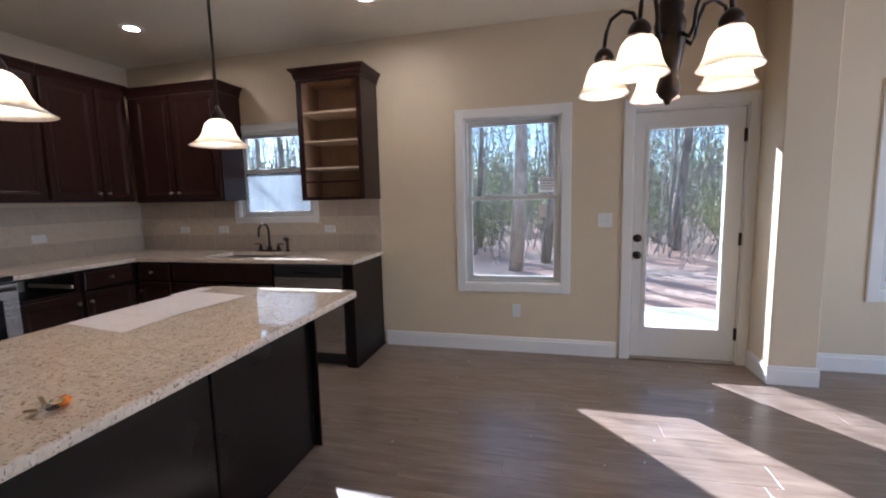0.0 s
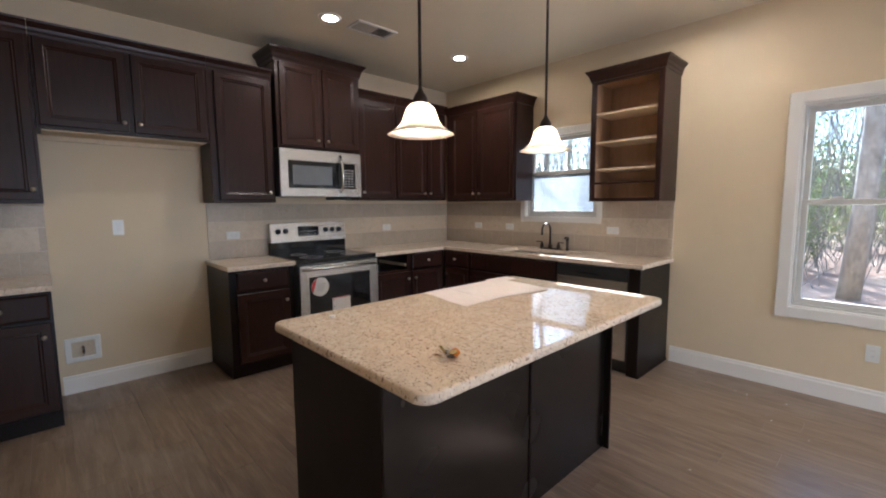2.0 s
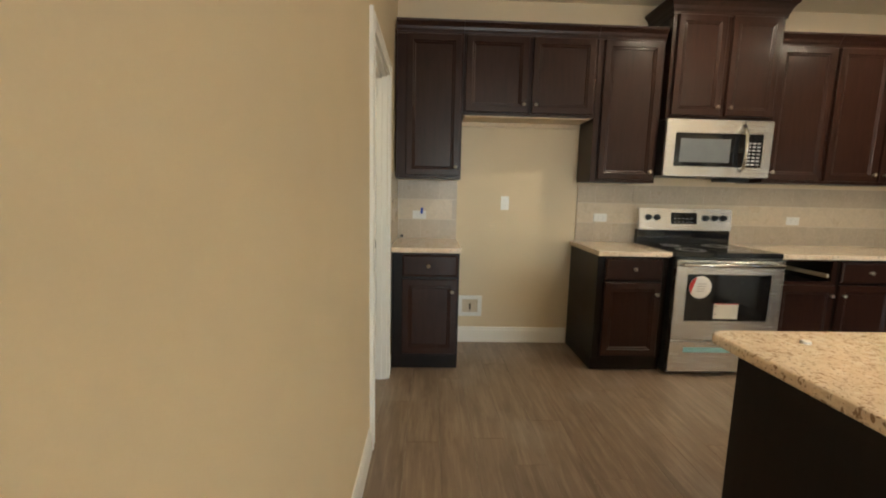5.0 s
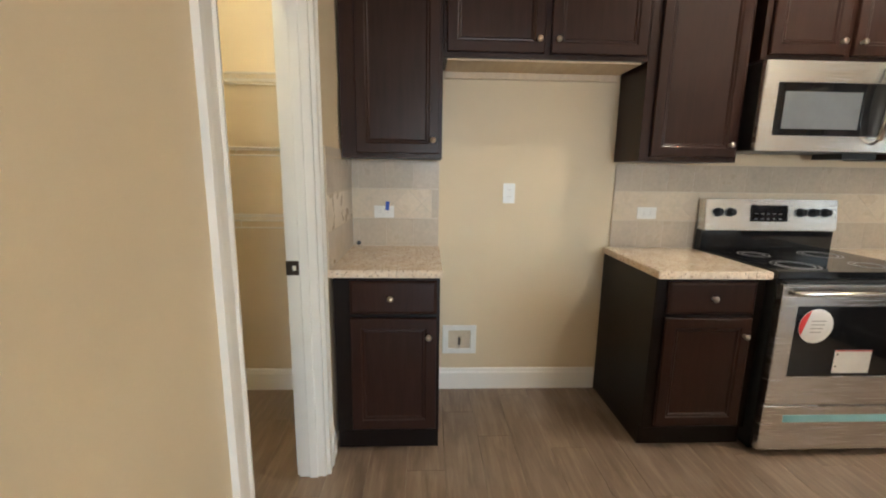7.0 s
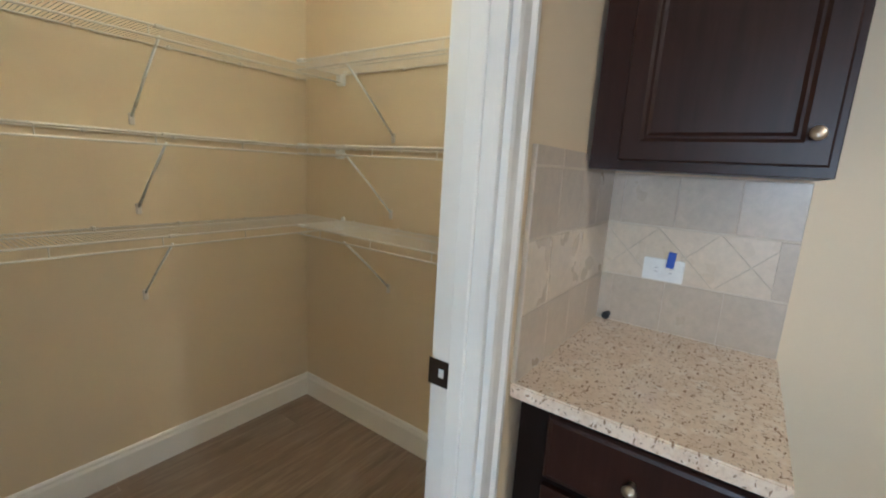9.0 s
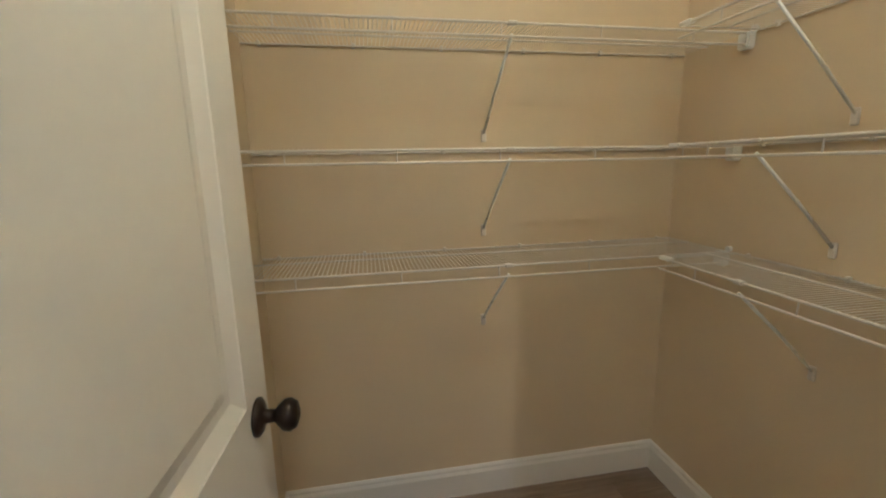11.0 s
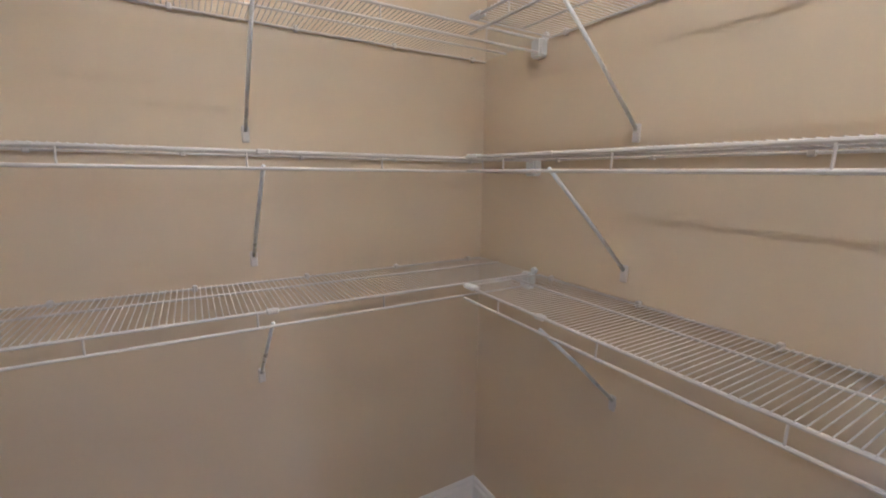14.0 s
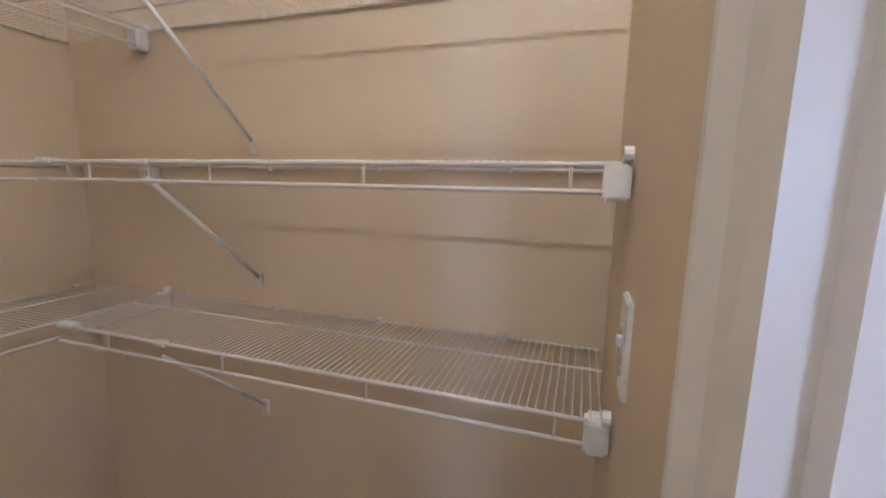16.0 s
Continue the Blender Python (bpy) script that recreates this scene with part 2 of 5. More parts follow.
BARK = surf("bark", (0.30, 0.25, 0.20), (0.15, 0.12, 0.095), 6.0, 0.9, 0, 0.8, (1, 1, 0.4), fine=34, mottle=0.4)
BARK_PALE = surf("pine_bark", (0.38, 0.335, 0.285), (0.20, 0.165, 0.135), 5.0, 0.9, 0, 0.8, (1, 1, 0.6), fine=26, mottle=0.4)
LEAF = leaf_mat("leaves", [(0.0, (0.12, 0.16, 0.05)), (0.35, (0.20, 0.25, 0.075)), (0.65, (0.33, 0.33, 0.13)), (1.0, (0.48, 0.41, 0.21))])
LEAF_DARK = leaf_mat("leaves_dark", [(0.0, (0.08, 0.11, 0.04)), (0.5, (0.15, 0.18, 0.065)), (1.0, (0.27, 0.26, 0.12))])
LEAF_FAR = leaf_mat("leaves_far", [(0.0, (0.10, 0.14, 0.055)), (0.4, (0.16, 0.19, 0.085)), (0.7, (0.24, 0.25, 0.13)), (1.0, (0.31, 0.28, 0.20))])
LITTER = leaf_mat("fallen_leaves", [(0.0, (0.30, 0.15, 0.09)), (0.4, (0.40, 0.23, 0.15)), (0.8, (0.48, 0.33, 0.23)), (1.0, (0.56, 0.44, 0.33))])
FAR_WOOD = surf("far_wood", (0.20, 0.20, 0.15), (0.11, 0.12, 0.085), 0.5, 0.95, 0, 0.3, (2.2, 1, 0.7), fine=5, mottle=0.45)
GROUND = surf("leaf_ground", (0.40, 0.22, 0.145), (0.52, 0.37, 0.27), 0.6, 0.95, 0, 0.5, fine=9)

# ---- building helpers ----
def bm_new():
    return bmesh.new()


def add_box(bm, x0, x1, y0, y1, z0, z1, bevel=0.0, seg=1):
    m = Matrix.LocRotScale(((x0 + x1) / 2, (y0 + y1) / 2, (z0 + z1) / 2), None, (abs(x1 - x0), abs(y1 - y0), abs(z1 - z0)))
    vs = bmesh.ops.create_cube(bm, size=1.0, matrix=m)["verts"]
    if bevel:
        es = {e for v in vs for e in v.link_edges}
        bmesh.ops.bevel(bm, geom=list(es), offset=bevel, segments=seg, affect="EDGES", clamp_overlap=True)
    return bm


def box(x0, x1, y0, y1, z0, z1, bevel=0.0, seg=1):
    return add_box(bm_new(), x0, x1, y0, y1, z0, z1, bevel, seg)


def add_cyl(bm, p, q, r0, r1=None, n=14):
    p, q = Vector(p), Vector(q)
    d = q - p
    m = Matrix.Translation((p + q) / 2) @ d.to_track_quat("Z", "Y").to_matrix().to_4x4()
    bmesh.ops.create_cone(bm, cap_ends=True, segments=n, radius1=r0, radius2=r0 if r1 is None else r1, depth=d.length, matrix=m)
    return bm


def cyl(p, q, r0, r1=None, n=14):
    return add_cyl(bm_new(), p, q, r0, r1, n)


def add_lathe(bm, profile, n=28, m=None):
    m = m or Matrix.Identity(4)
    rings = []
    for r, z in profile:
        rings.append([bm.verts.new(m @ Vector((r * math.cos(2 * math.pi * k / n), r * math.sin(2 * math.pi * k / n), z))) for k in range(n)])
    for a, b in zip(rings, rings[1:]):
        for k in range(n):
            bm.faces.new((a[k], a[(k + 1) % n], b[(k + 1) % n], b[k]))
    return bm


def lathe(profile, n=28, m=None, cap=True):
    bm = add_lathe(bm_new(), profile, n, m)
    if cap:
        bmesh.ops.holes_fill(bm, edges=[e for e in bm.edges if e.is_boundary])
    return bm


def add_tube(bm, pts, r, n=8, taper=None):
    pts = [Vector(p) for p in pts]
    rings = []
    ref = Vector((0.31, 0.17, 0.93))
    for i, p in enumerate(pts):
        d = (pts[min(i + 1, len(pts) - 1)] - pts[max(i - 1, 0)]).normalized()
        if abs(d.dot(ref)) > 0.95:
            ref = Vector((1, 0.1, 0))
        u = d.cross(ref).normalized()
        w = d.cross(u)
        rr = r if taper is None else r + (taper - r) * i / (len(pts) - 1)
        rings.append([bm.verts.new(p + rr * (math.cos(2 * math.pi * k / n) * u + math.sin(2 * math.pi * k / n) * w)) for k in range(n)])
    for a, b in zip(rings, rings[1:]):
        for k in range(n):
            bm.faces.new((a[k], a[(k + 1) % n], b[(k + 1) % n], b[k]))
    bm.faces.new(rings[0][::-1])
    bm.faces.new(rings[-1])
    return bm


def tube(pts, r, n=8, taper=None):
    return add_tube(bm_new(), pts, r, n, taper)


def arc(c, u, w, r, a0, a1, n):
    c, u, w = Vector(c), Vector(u), Vector(w)
    return [c + r * (math.cos(radians(a0 + (a1 - a0) * i / n)) * u + math.sin(radians(a0 + (a1 - a0) * i / n)) * w) for i in range(n + 1)]


def slab(us, vs, holes, w0, w1, axes="xyz", bevel=0.0, seg=2):
    """A plate with holes: cells of the grid us x vs, but for those in holes, from w0 to w1 along the third axis."""
    bm = bm_new()
    put = {"xyz": lambda u, v, w: (u, v, w), "xzy": lambda u, v, w: (u, w, v), "yzx": lambda u, v, w: (w, u, v)}[axes]
    grid = {}

    def vert(i, j):
        if (i, j) not in grid:
            grid[i, j] = bm.verts.new(put(us[i], vs[j], w0))
        return grid[i, j]
    fs = []
    for i in range(len(us) - 1):
        for j in range(len(vs) - 1):
            if (i, j) not in holes:
                fs.append(bm.faces.new((vert(i, j), vert(i + 1, j), vert(i + 1, j + 1), vert(i, j + 1))))
    new_geo = bmesh.ops.extrude_face_region(bm, geom=fs)["geom"]
    off = Vector(put(0, 0, w1 - w0))
    bmesh.ops.translate(bm, vec=off, verts=[g for g in new_geo if isinstance(g, bmesh.types.BMVert)])
    bmesh.ops.recalc_face_normals(bm, faces=bm.faces)
    if bevel:
        es = [e for e in bm.edges if len(e.link_faces) == 2 and e.calc_face_angle(0) > 0.5]
        bmesh.ops.bevel(bm, geom=es, offset=bevel, segments=seg, affect="EDGES", clamp_overlap=True)
    return bm


def mesh_of(name, bm, material, smooth=False):
    bmesh.ops.recalc_face_normals(bm, faces=bm.faces)
    me = bpy.data.meshes.new(name)
    if smooth:
        for f in bm.faces:
            f.smooth = True
    bm.to_mesh(me)
    bm.free()
    me.materials.append(material)
    return me


def part(name, bm, material, parent, label="", smooth=False, kind=""):
    ob = new(name, mesh_of(name, bm, material, smooth))
    ob.parent = parent
    return tagged(ob, label=label, kind=kind)


def thing(name, m, label, category, group="", kind=""):
    ob = new(name)
    ob.empty_display_size = 0.1
    ob.matrix_basis = m
    return tagged(ob, label, category, group, kind)


def solo(name, bm, material, label, category, group="", kind="", m=None, smooth=False):
    ob = new(name, mesh_of(name, bm, material, smooth))
    if m is not None:
        ob.matrix_basis = m
    return tagged(ob, label, category, group, kind)


AT_W = 90      # turn for things whose front looks along +x
H = 2.84       # ceiling height
WX, BY, SY = -5.08, 3.91, -0.54     # kitchen's west, north and south wall faces
PW, PN, PS, PE = -5.08, -0.655, -2.155, -3.46   # pantry's faces


# ---- walls, ceiling, floor base ----
def wall_x(name, y0, y1, x0, x1, openings, label):
    xs = sorted({x0, x1, *[v for o in openings for v in o[:2]]})
    zs = sorted({0.0, H, *[v for o in openings for v in o[2:]]})
    holes = {(i, j) for i in range(len(xs) - 1) for j in range(len(zs) - 1) for o in openings if o[0] <= xs[i] < o[1] and o[2] <= zs[j] < o[3]}
    return solo(name, slab(xs, zs, holes, y0, y1, "xzy"), PAINT, label, "wall", kind="structure")


def wall_y(name, x0, x1, y0, y1, openings, label):
    ys = sorted({y0, y1, *[v for o in openings for v in o[:2]]})
    zs = sorted({0.0, H, *[v for o in openings for v in o[2:]]})
    holes = {(i, j) for i in range(len(ys) - 1) for j in range(len(zs) - 1) for o in openings if o[0] <= ys[i] < o[1] and o[2] <= zs[j] < o[3]}
    return solo(name, slab(ys, zs, holes, x0, x1, "yzx"), PAINT, label, "wall", kind="structure")


WIN = (-1.455, -0.618, 0.625, 2.077)
KWIN = (-3.803, -2.96, 1.247, 2.11)
LWIN = (1.65, 2.46, 0.63, 2.075)
BDOOR = (-0.072, 0.758, -0.0, 2.06)
PDOOR = (-4.32, -3.545, 0.0, 2.05)
# openings added in the unseen east and rear walls, behind the fill lamps
E_LIGHT_GAP, S_LIGHT_GAP = (0.5, 2.7, 0.65, 2.25), (3.75, 5.05, 0.65, 2.25)
wall_x("wall_north", BY, BY + 0.15, -5.23, 5.25, [WIN, KWIN, LWIN, BDOOR], "tan painted drywall wall with windows and a glazed door")
wall_y("wall_west", -5.23, WX, -4.4, BY, [], "tan painted drywall wall behind the kitchen cabinets")
wall_x("wall_south", PN, SY, WX, 0.6, [PDOOR], "tan painted drywall wall with the pantry doorway")
wall_y("pantry_wall_east", PE, PE + 0.12, PS - 0.12, PN, [], "tan painted pantry side wall")
wall_x("pantry_wall_south", PS - 0.12, PS, WX, PE, [], "tan painted pantry back wall behind wire shelves")
wall_y("wall_hall", 0.48, 0.6, -4.4, PN, [], "tan painted hall wall")
# unseen walls, their openings added for the fill light
wall_y("wall_east", 5.13, 5.25, -4.4, BY, [E_LIGHT_GAP], "unseen tan painted living room wall with an opening added for fill light")
wall_x("wall_rear", -4.4, -4.28, 0.6, 5.13, [S_LIGHT_GAP], "unseen tan painted living room wall with an opening added for fill light")
solo("pilaster", box(0.822, 1.118, 3.565, BY, 0, H, 0.006), PAINT, "tan drywall pilaster between dining area and living room", "pilaster", kind="structure")
solo("ceiling", box(-5.23, 5.25, -4.4, BY + 0.15, H, H + 0.15), CEIL, "off-white painted ceiling", "ceiling", kind="structure")
floor = solo("floor", box(-5.23, 5.25, -4.4, BY + 0.15, -0.2, -0.012), SUBFLOOR, "grey-brown wood-look vinyl plank floor", "floor", kind="structure")


# ---- trim ----
def strip_profile(profile, length):
    """A moulding along +x: profile of (out, z) points, out to -y."""
    bm = bm_new()
    a = [bm.verts.new((0, -o, z)) for o, z in profile]
    b = [bm.verts.new((length, -o, z)) for o, z in profile]
    n = len(profile)
    for k in range(n):
        bm.faces.new((a[k], a[(k + 1) % n], b[(k + 1) % n], b[k]))
    bm.faces.new(a[::-1])
    bm.faces.new(b)
    return bm


BASE = [(0, 0), (0.014, 0), (0.014, 0.105), (0.009, 0.118), (0.009, 0.128), (0.004, 0.137), (0, 0.137)]
for x, y, rz, ln in ((-2.245, BY, 0, 2.085), (1.118, BY, 0, 4.0), (WX, -0.022, 90, 0.99),
                     (0.822, BY, -90, 0.345), (0.808, 3.565, 0, 0.324), (1.118, 3.565, 90, 0.345), (PE, PN, -90, 1.5)):
    solo("baseboard", strip_profile(BASE, ln), TRIM, "white painted profiled baseboard", "baseboard", kind="structure", m=pose(x, y, 0, 0, 0, rz))
solo("baseboard", strip_profile(BASE, 4.05), TRIM, "white painted profiled baseboard", "baseboard", kind="structure", m=pose(0.6, SY, 0, 0, 0, 180))
solo("baseboard", strip_profile(BASE, 0.06), TRIM, "white painted profiled baseboard", "baseboard", kind="structure", m=pose(-4.403, SY, 0, 0, 0, 180))
solo("baseboard", strip_profile(BASE, 1.66), TRIM, "white painted profiled baseboard", "baseboard", kind="structure", m=pose(PE, PS, 0, 0, 0, 180))
solo("baseboard", strip_profile(BASE, 1.50), TRIM, "white painted profiled baseboard", "baseboard", kind="structure", m=pose(PW, PS, 0, 0, 0, 90))

CASE = [(0, 0), (0.016, 0), (0.018, 0.012), (0.013, 0.020), (0.012, 0.050), (0.019, 0.062), (0.017, 0.078), (0, 0.078)]


FLAT = [(0, 0), (0.013, 0), (0.015, 0.004), (0.015, 0.070), (0.012, 0.078), (0, 0.078)]

NARROW = [(0, 0), (0.012, 0), (0.014, 0.004), (0.014, 0.051), (0.011, 0.058), (0, 0.058)]


def casing_piece(parent, x0, x1, z0, z1, side, shape, name):
    """One straight casing board about an opening, with its plain face to the wall at y=0 and its front to -y."""
    bm = bm_new()
    if side in ("left", "right"):
        pts = [((x1 - w) if side == "left" else (x0 + w), -o) for o, w in shape]
        lo = [bm.verts.new((x, y, z0)) for x, y in pts]
        hi = [bm.verts.new((x, y, z1)) for x, y in pts]
    else:
        pts = [(-o, (z0 + w) if side == "top" else (z1 - w)) for o, w in shape]
        lo = [bm.verts.new((x0, y, z)) for y, z in pts]
        hi = [bm.verts.new((x1, y, z)) for y, z in pts]
    n = len(pts)
    for k in range(n):
        bm.faces.new((lo[k], lo[(k + 1) % n], hi[(k + 1) % n], hi[k]))
    bm.faces.new(lo[::-1])
    bm.faces.new(hi)
    ob = part(name, bm, TRIM, parent)
    return ob


def casing(parent, x0, x1, z0, z1, sill=True, shape=FLAT):
    c = shape[-1][1]
    casing_piece(parent, x0 - c, x0, z0 - (c if sill else 0), z1 + c, "left", shape, "casing")
    casing_piece(parent, x1, x1 + c, z0 - (c if sill else 0), z1 + c, "right", shape, "casing")
    casing_piece(parent, x0, x1, z1, z1 + c, "top", shape, "head_casing")
    if sill:
        casing_piece(parent, x0, x1, z0 - c, z0, "bottom", shape, "sill_casing")


def window(name, o, lower_glass, label):
    x0, x1, z0, z1 = o
    w = thing(name, pose(0, BY, 0), label, "window", kind="structure")
    casing(w, x0, x1, z0, z1, shape=FLAT if z0 < 1 else NARROW)
    xs, zs = (x0, x0 + 0.008, x1 - 0.008, x1), (z0, z0 + 0.008, z1 - 0.008, z1)
    part("jamb_liner", slab(xs, zs, {(1, 1)}, 0.0, 0.04, "xzy"), TRIM, w)
    a = 0.008
    xs, zs = (x0 + a, x0 + a + 0.018, x1 - a - 0.018, x1 - a), (z0 + a, z0 + a + 0.018, z1 - a - 0.018, z1 - a)
    part("window_frame", slab(xs, zs, {(1, 1)}, 0.028, 0.105, "xzy", 0.003, 1), VINYL, w)
    zm = (z0 + z1) / 2 + 0.035
    fx0, fx1, fz0, fz1 = x0 + 0.026, x1 - 0.026, z0 + 0.026, z1 - 0.026
    for nm, za, zb, y, g in (("upper_sash", zm - 0.02, fz1, 0.072, PANE), ("lower_sash", fz0, zm + 0.018, 0.04, lower_glass)):
        t = 0.036
        s = part(nm, slab((fx0, fx0 + t, fx1 - t, fx1), (za, za + t, zb - t, zb), {(1, 1)}, y, y + 0.028, "xzy", 0.003, 1), VINYL, w)
        p = part("pane", box(fx0 + t - 0.004, fx1 - t + 0.004, y + 0.011, y + 0.017, za + t - 0.004, zb - t + 0.004), g, s, "clear window pane" if g is PANE else "pane covered with hazy protective film")
        p.visible_shadow = False
    for f in (0.24, 0.76):
        x = fx0 + (fx1 - fx0) * f
        bm = box(x - 0.032, x + 0.032, 0.028, 0.062, zm + 0.018, zm + 0.028, 0.003)
        add_box(bm, x - 0.022, x + 0.03, 0.020, 0.042, zm + 0.028, zm + 0.036, 0.003)
        part("sash_lock", bm, VINYL, w)
    return w


window("window_1", WIN, PANE, "white vinyl double-hung window with white casing, closed")
window("window_2", KWIN, HAZY, "white double-hung window over the sink with filmed lower pane")
window("window_3", LWIN, PANE, "white vinyl double-hung living room window")

# maker's sticker on the dining window's upper pane and a small pale rectangle on the lower one
st = thing("window_sticker", pose(-0.728, BY + 0.0825, 1.492), "white paper maker's sticker on the window pane", "sticker")
part("sheet", box(-0.072, 0.072, -0.0008, 0.0, -0.062, 0.062), LABEL, st)
for j in range(4):
    part("print_bar", box(-0.06, 0.055 - 0.02 * (j % 2), -0.0014, -0.0009, 0.032 - 0.024 * j, 0.040 - 0.024 * j), GREYINK, st, "grey printed bar")
solo("pane_patch", box(-0.03, 0.03, -0.0008, 0.0, -0.055, 0.055), PAPER, "small pale rectangle on the lower window pane", "tag", m=pose(-0.775, BY + 0.0505, 1.262))

# back door
door = thing("door_1", pose(0, BY, 0), "white full-lite exterior door with dark hardware, closed", "door", kind="structure")
casing(door, BDOOR[0] + 0.012, BDOOR[1] - 0.012, 0, 2.06, False)
x0, x1 = BDOOR[0], BDOOR[1]
part("door_frame", slab((x0, x0 + 0.02, x1 - 0.02, x1), (0.0, 2.04, 2.06), {(1, 0)}, 0.0, 0.15, "xzy"), TRIM, door)
dx0, dx1 = x0 + 0.024, x1 - 0.024
gx0, gx1, gz0, gz1 = 0.062, 0.610, 0.280, 1.900
leaf = part("door_leaf", slab((dx0, gx0 - 0.02, gx1 + 0.02, dx1), (0.022, gz0 - 0.02, gz1 + 0.02, 2.034), {(1, 1)}, 0.012, 0.057, "xzy", 0.003, 1), TRIM, door)
part("glass_bead", slab((gx0 - 0.032, gx0 - 0.002, gx1 + 0.002, gx1 + 0.032), (gz0 - 0.032, gz0 - 0.002, gz1 + 0.002, gz1 + 0.032), {(1, 1)}, 0.003, 0.062, "xzy", 0.005, 2), TRIM, leaf)
part("pane", box(gx0 - 0.014, gx1 + 0.014, 0.032, 0.040, gz0 - 0.014, gz1 + 0.014), PANE, leaf).visible_shadow = False
part("threshold", box(x0 + 0.02, x1 - 0.02, -0.02, 0.15, 0.0, 0.018, 0.004), NICKEL, door)
for z in (1.028, 0.888):
    bm = lathe([(0.0, 0.0), (0.033, 0.0), (0.033, 0.008), (0.026, 0.014), (0.012, 0.016), (0.012, 0.028), (0.02, 0.032), (0.026, 0.045), (0.022, 0.058), (0.0, 0.062)] if z < 1 else
               [(0.0, 0.0), (0.033, 0.0), (0.033, 0.012), (0.027, 0.018), (0.0, 0.02)], 20, pose(-0.012, 0.012, z, 90))
    part("knob" if z < 1 else "deadbolt", bm, BRONZE, leaf, "dark bronze", True)
for z in (0.25, 1.02, 1.82):
    bm = cyl((x1 - 0.022, 0.004, z - 0.05), (x1 - 0.022, 0.004, z + 0.05), 0.008)
    add_box(bm, x1 - 0.034, x1 - 0.012, 0.006, 0.016, z - 0.05, z + 0.05)
    part("hinge", bm, BRONZE, door, "dark bronze hinge")

# pantry doorway: frame, stops, strike plate, casing on both sides
fr = thing("pantry_door_frame", pose(0, SY, 0), "white painted pantry door frame with casing", "door frame", kind="structure")
x0, x1 = PDOOR[0], PDOOR[1]
part("jamb", slab((x0 - 0.0, x0 + 0.018, x1 - 0.018, x1), (0.0, 2.032, 2.05), {(1, 0)}, -0.002, -0.117, "xzy"), TRIM, fr)
part("door_stop", slab((x0 + 0.018, x0 + 0.029, x1 - 0.029, x1 - 0.018), (0.0, 2.021, 2.032), {(1, 0)}, -0.035, -0.072, "xzy", 0.003, 1), TRIM, fr)
front = thing("pantry_casing", pose(0, SY, 0, 0, 0, 180), "white profiled casing round the pantry doorway", "casing", kind="structure")
casing(front, -(x1 - 0.006), -(x0 + 0.006), 0, 2.044, False, CASE)
back = thing("pantry_casing", pose(0, PN, 0), "white profiled casing inside the pantry doorway", "casing", kind="structure")
casing(back, x0 + 0.006, x1 - 0.006, 0, 2.044, False, CASE)
bm = slab((-0.030, -0.004, 0.010, 0.022), (-0.030, -0.010, 0.010, 0.030), {(1, 1)}, 0.0, 0.003, "yzx", 0.001, 1)
strike = part("strike_plate", bm, BRONZE, fr, "dark bronze strike plate")
strike.location = (x0 + 0.0185, -0.098, 0.957)
for z in (0.25, 1.12, 1.80):
    bm = box(x1 - 0.0195, x1 - 0.0165, -0.113, -0.076, z - 0.045, z + 0.045, 0.0012)
    add_cyl(bm, (x1 - 0.024, -0.121, z - 0.045), (x1 - 0.024, -0.121, z + 0.045), 0.0065)
    part("hinge", bm, BRONZE, fr, "dark bronze hinge")

# the leaf: hinge edge at the origin, leaf along +x, face seen to -y
pd = thing("pantry_door", pose(x1 - 0.060, PN - 0.028, 0.012, 0, 0, 180 + 87.4), "white moulded two-panel pantry door, open, dark knob", "door")
W, T = 0.682, 0.036
us, vs = (0.0, 0.11, W - 0.11, W), (0.0, 0.22, 0.82, 1.02, 1.90, 2.02)
dl = part("door_leaf", slab(us, vs, {(1, 1), (1, 3)}, 0.0, T, "xzy", 0.002, 1), TRIM, pd)
for za, zb in ((0.22, 0.82), (1.02, 1.90)):
    bm = bm_new()
    rings = []
    for off, y in ((-0.004, 0.0005), (0.028, 0.012), (0.044, 0.012), (0.066, 0.006)):
        rings.append([bm.verts.new(p) for p in ((0.11 + off, y, za + off), (W - 0.11 - off, y, za + off), (W - 0.11 - off, y, zb - off), (0.11 + off, y, zb - off))])
    for off, y in ((0.066, T - 0.006), (0.044, T - 0.012), (0.028, T - 0.012), (-0.004, T - 0.0005)):
        rings.append([bm.verts.new(p) for p in ((0.11 + off, y, za + off), (W - 0.11 - off, y, za + off), (W - 0.11 - off, y, zb - off), (0.11 + off, y, zb - off))])
    for i in (0, 1, 2, 4, 5, 6):
        for k in range(4):
            bm.faces.new((rings[i][k], rings[i][(k + 1) % 4], rings[i + 1][(k + 1) % 4], rings[i + 1][k]))
    bm.faces.new(rings[3])
    bm.faces.new(rings[4])
    part("panel", bm, TRIM, dl)
KNOB = [(0.0, 0.0), (0.033, 0.0), (0.033, 0.005), (0.026, 0.010), (0.012, 0.014), (0.011, 0.030), (0.018, 0.036), (0.027, 0.046), (0.028, 0.056), (0.022, 0.066), (0.010, 0.070), (0.0, 0.071)]
part("knob", lathe(KNOB, 24, pose(W - 0.066, 0.0, 0.978, 90)), BRONZE, dl, "dark bronze round knob", True)
part("knob", lathe(KNOB, 24, pose(W - 0.062, T, 0.975, -90)), BRONZE, dl, "dark bronze round knob", True)
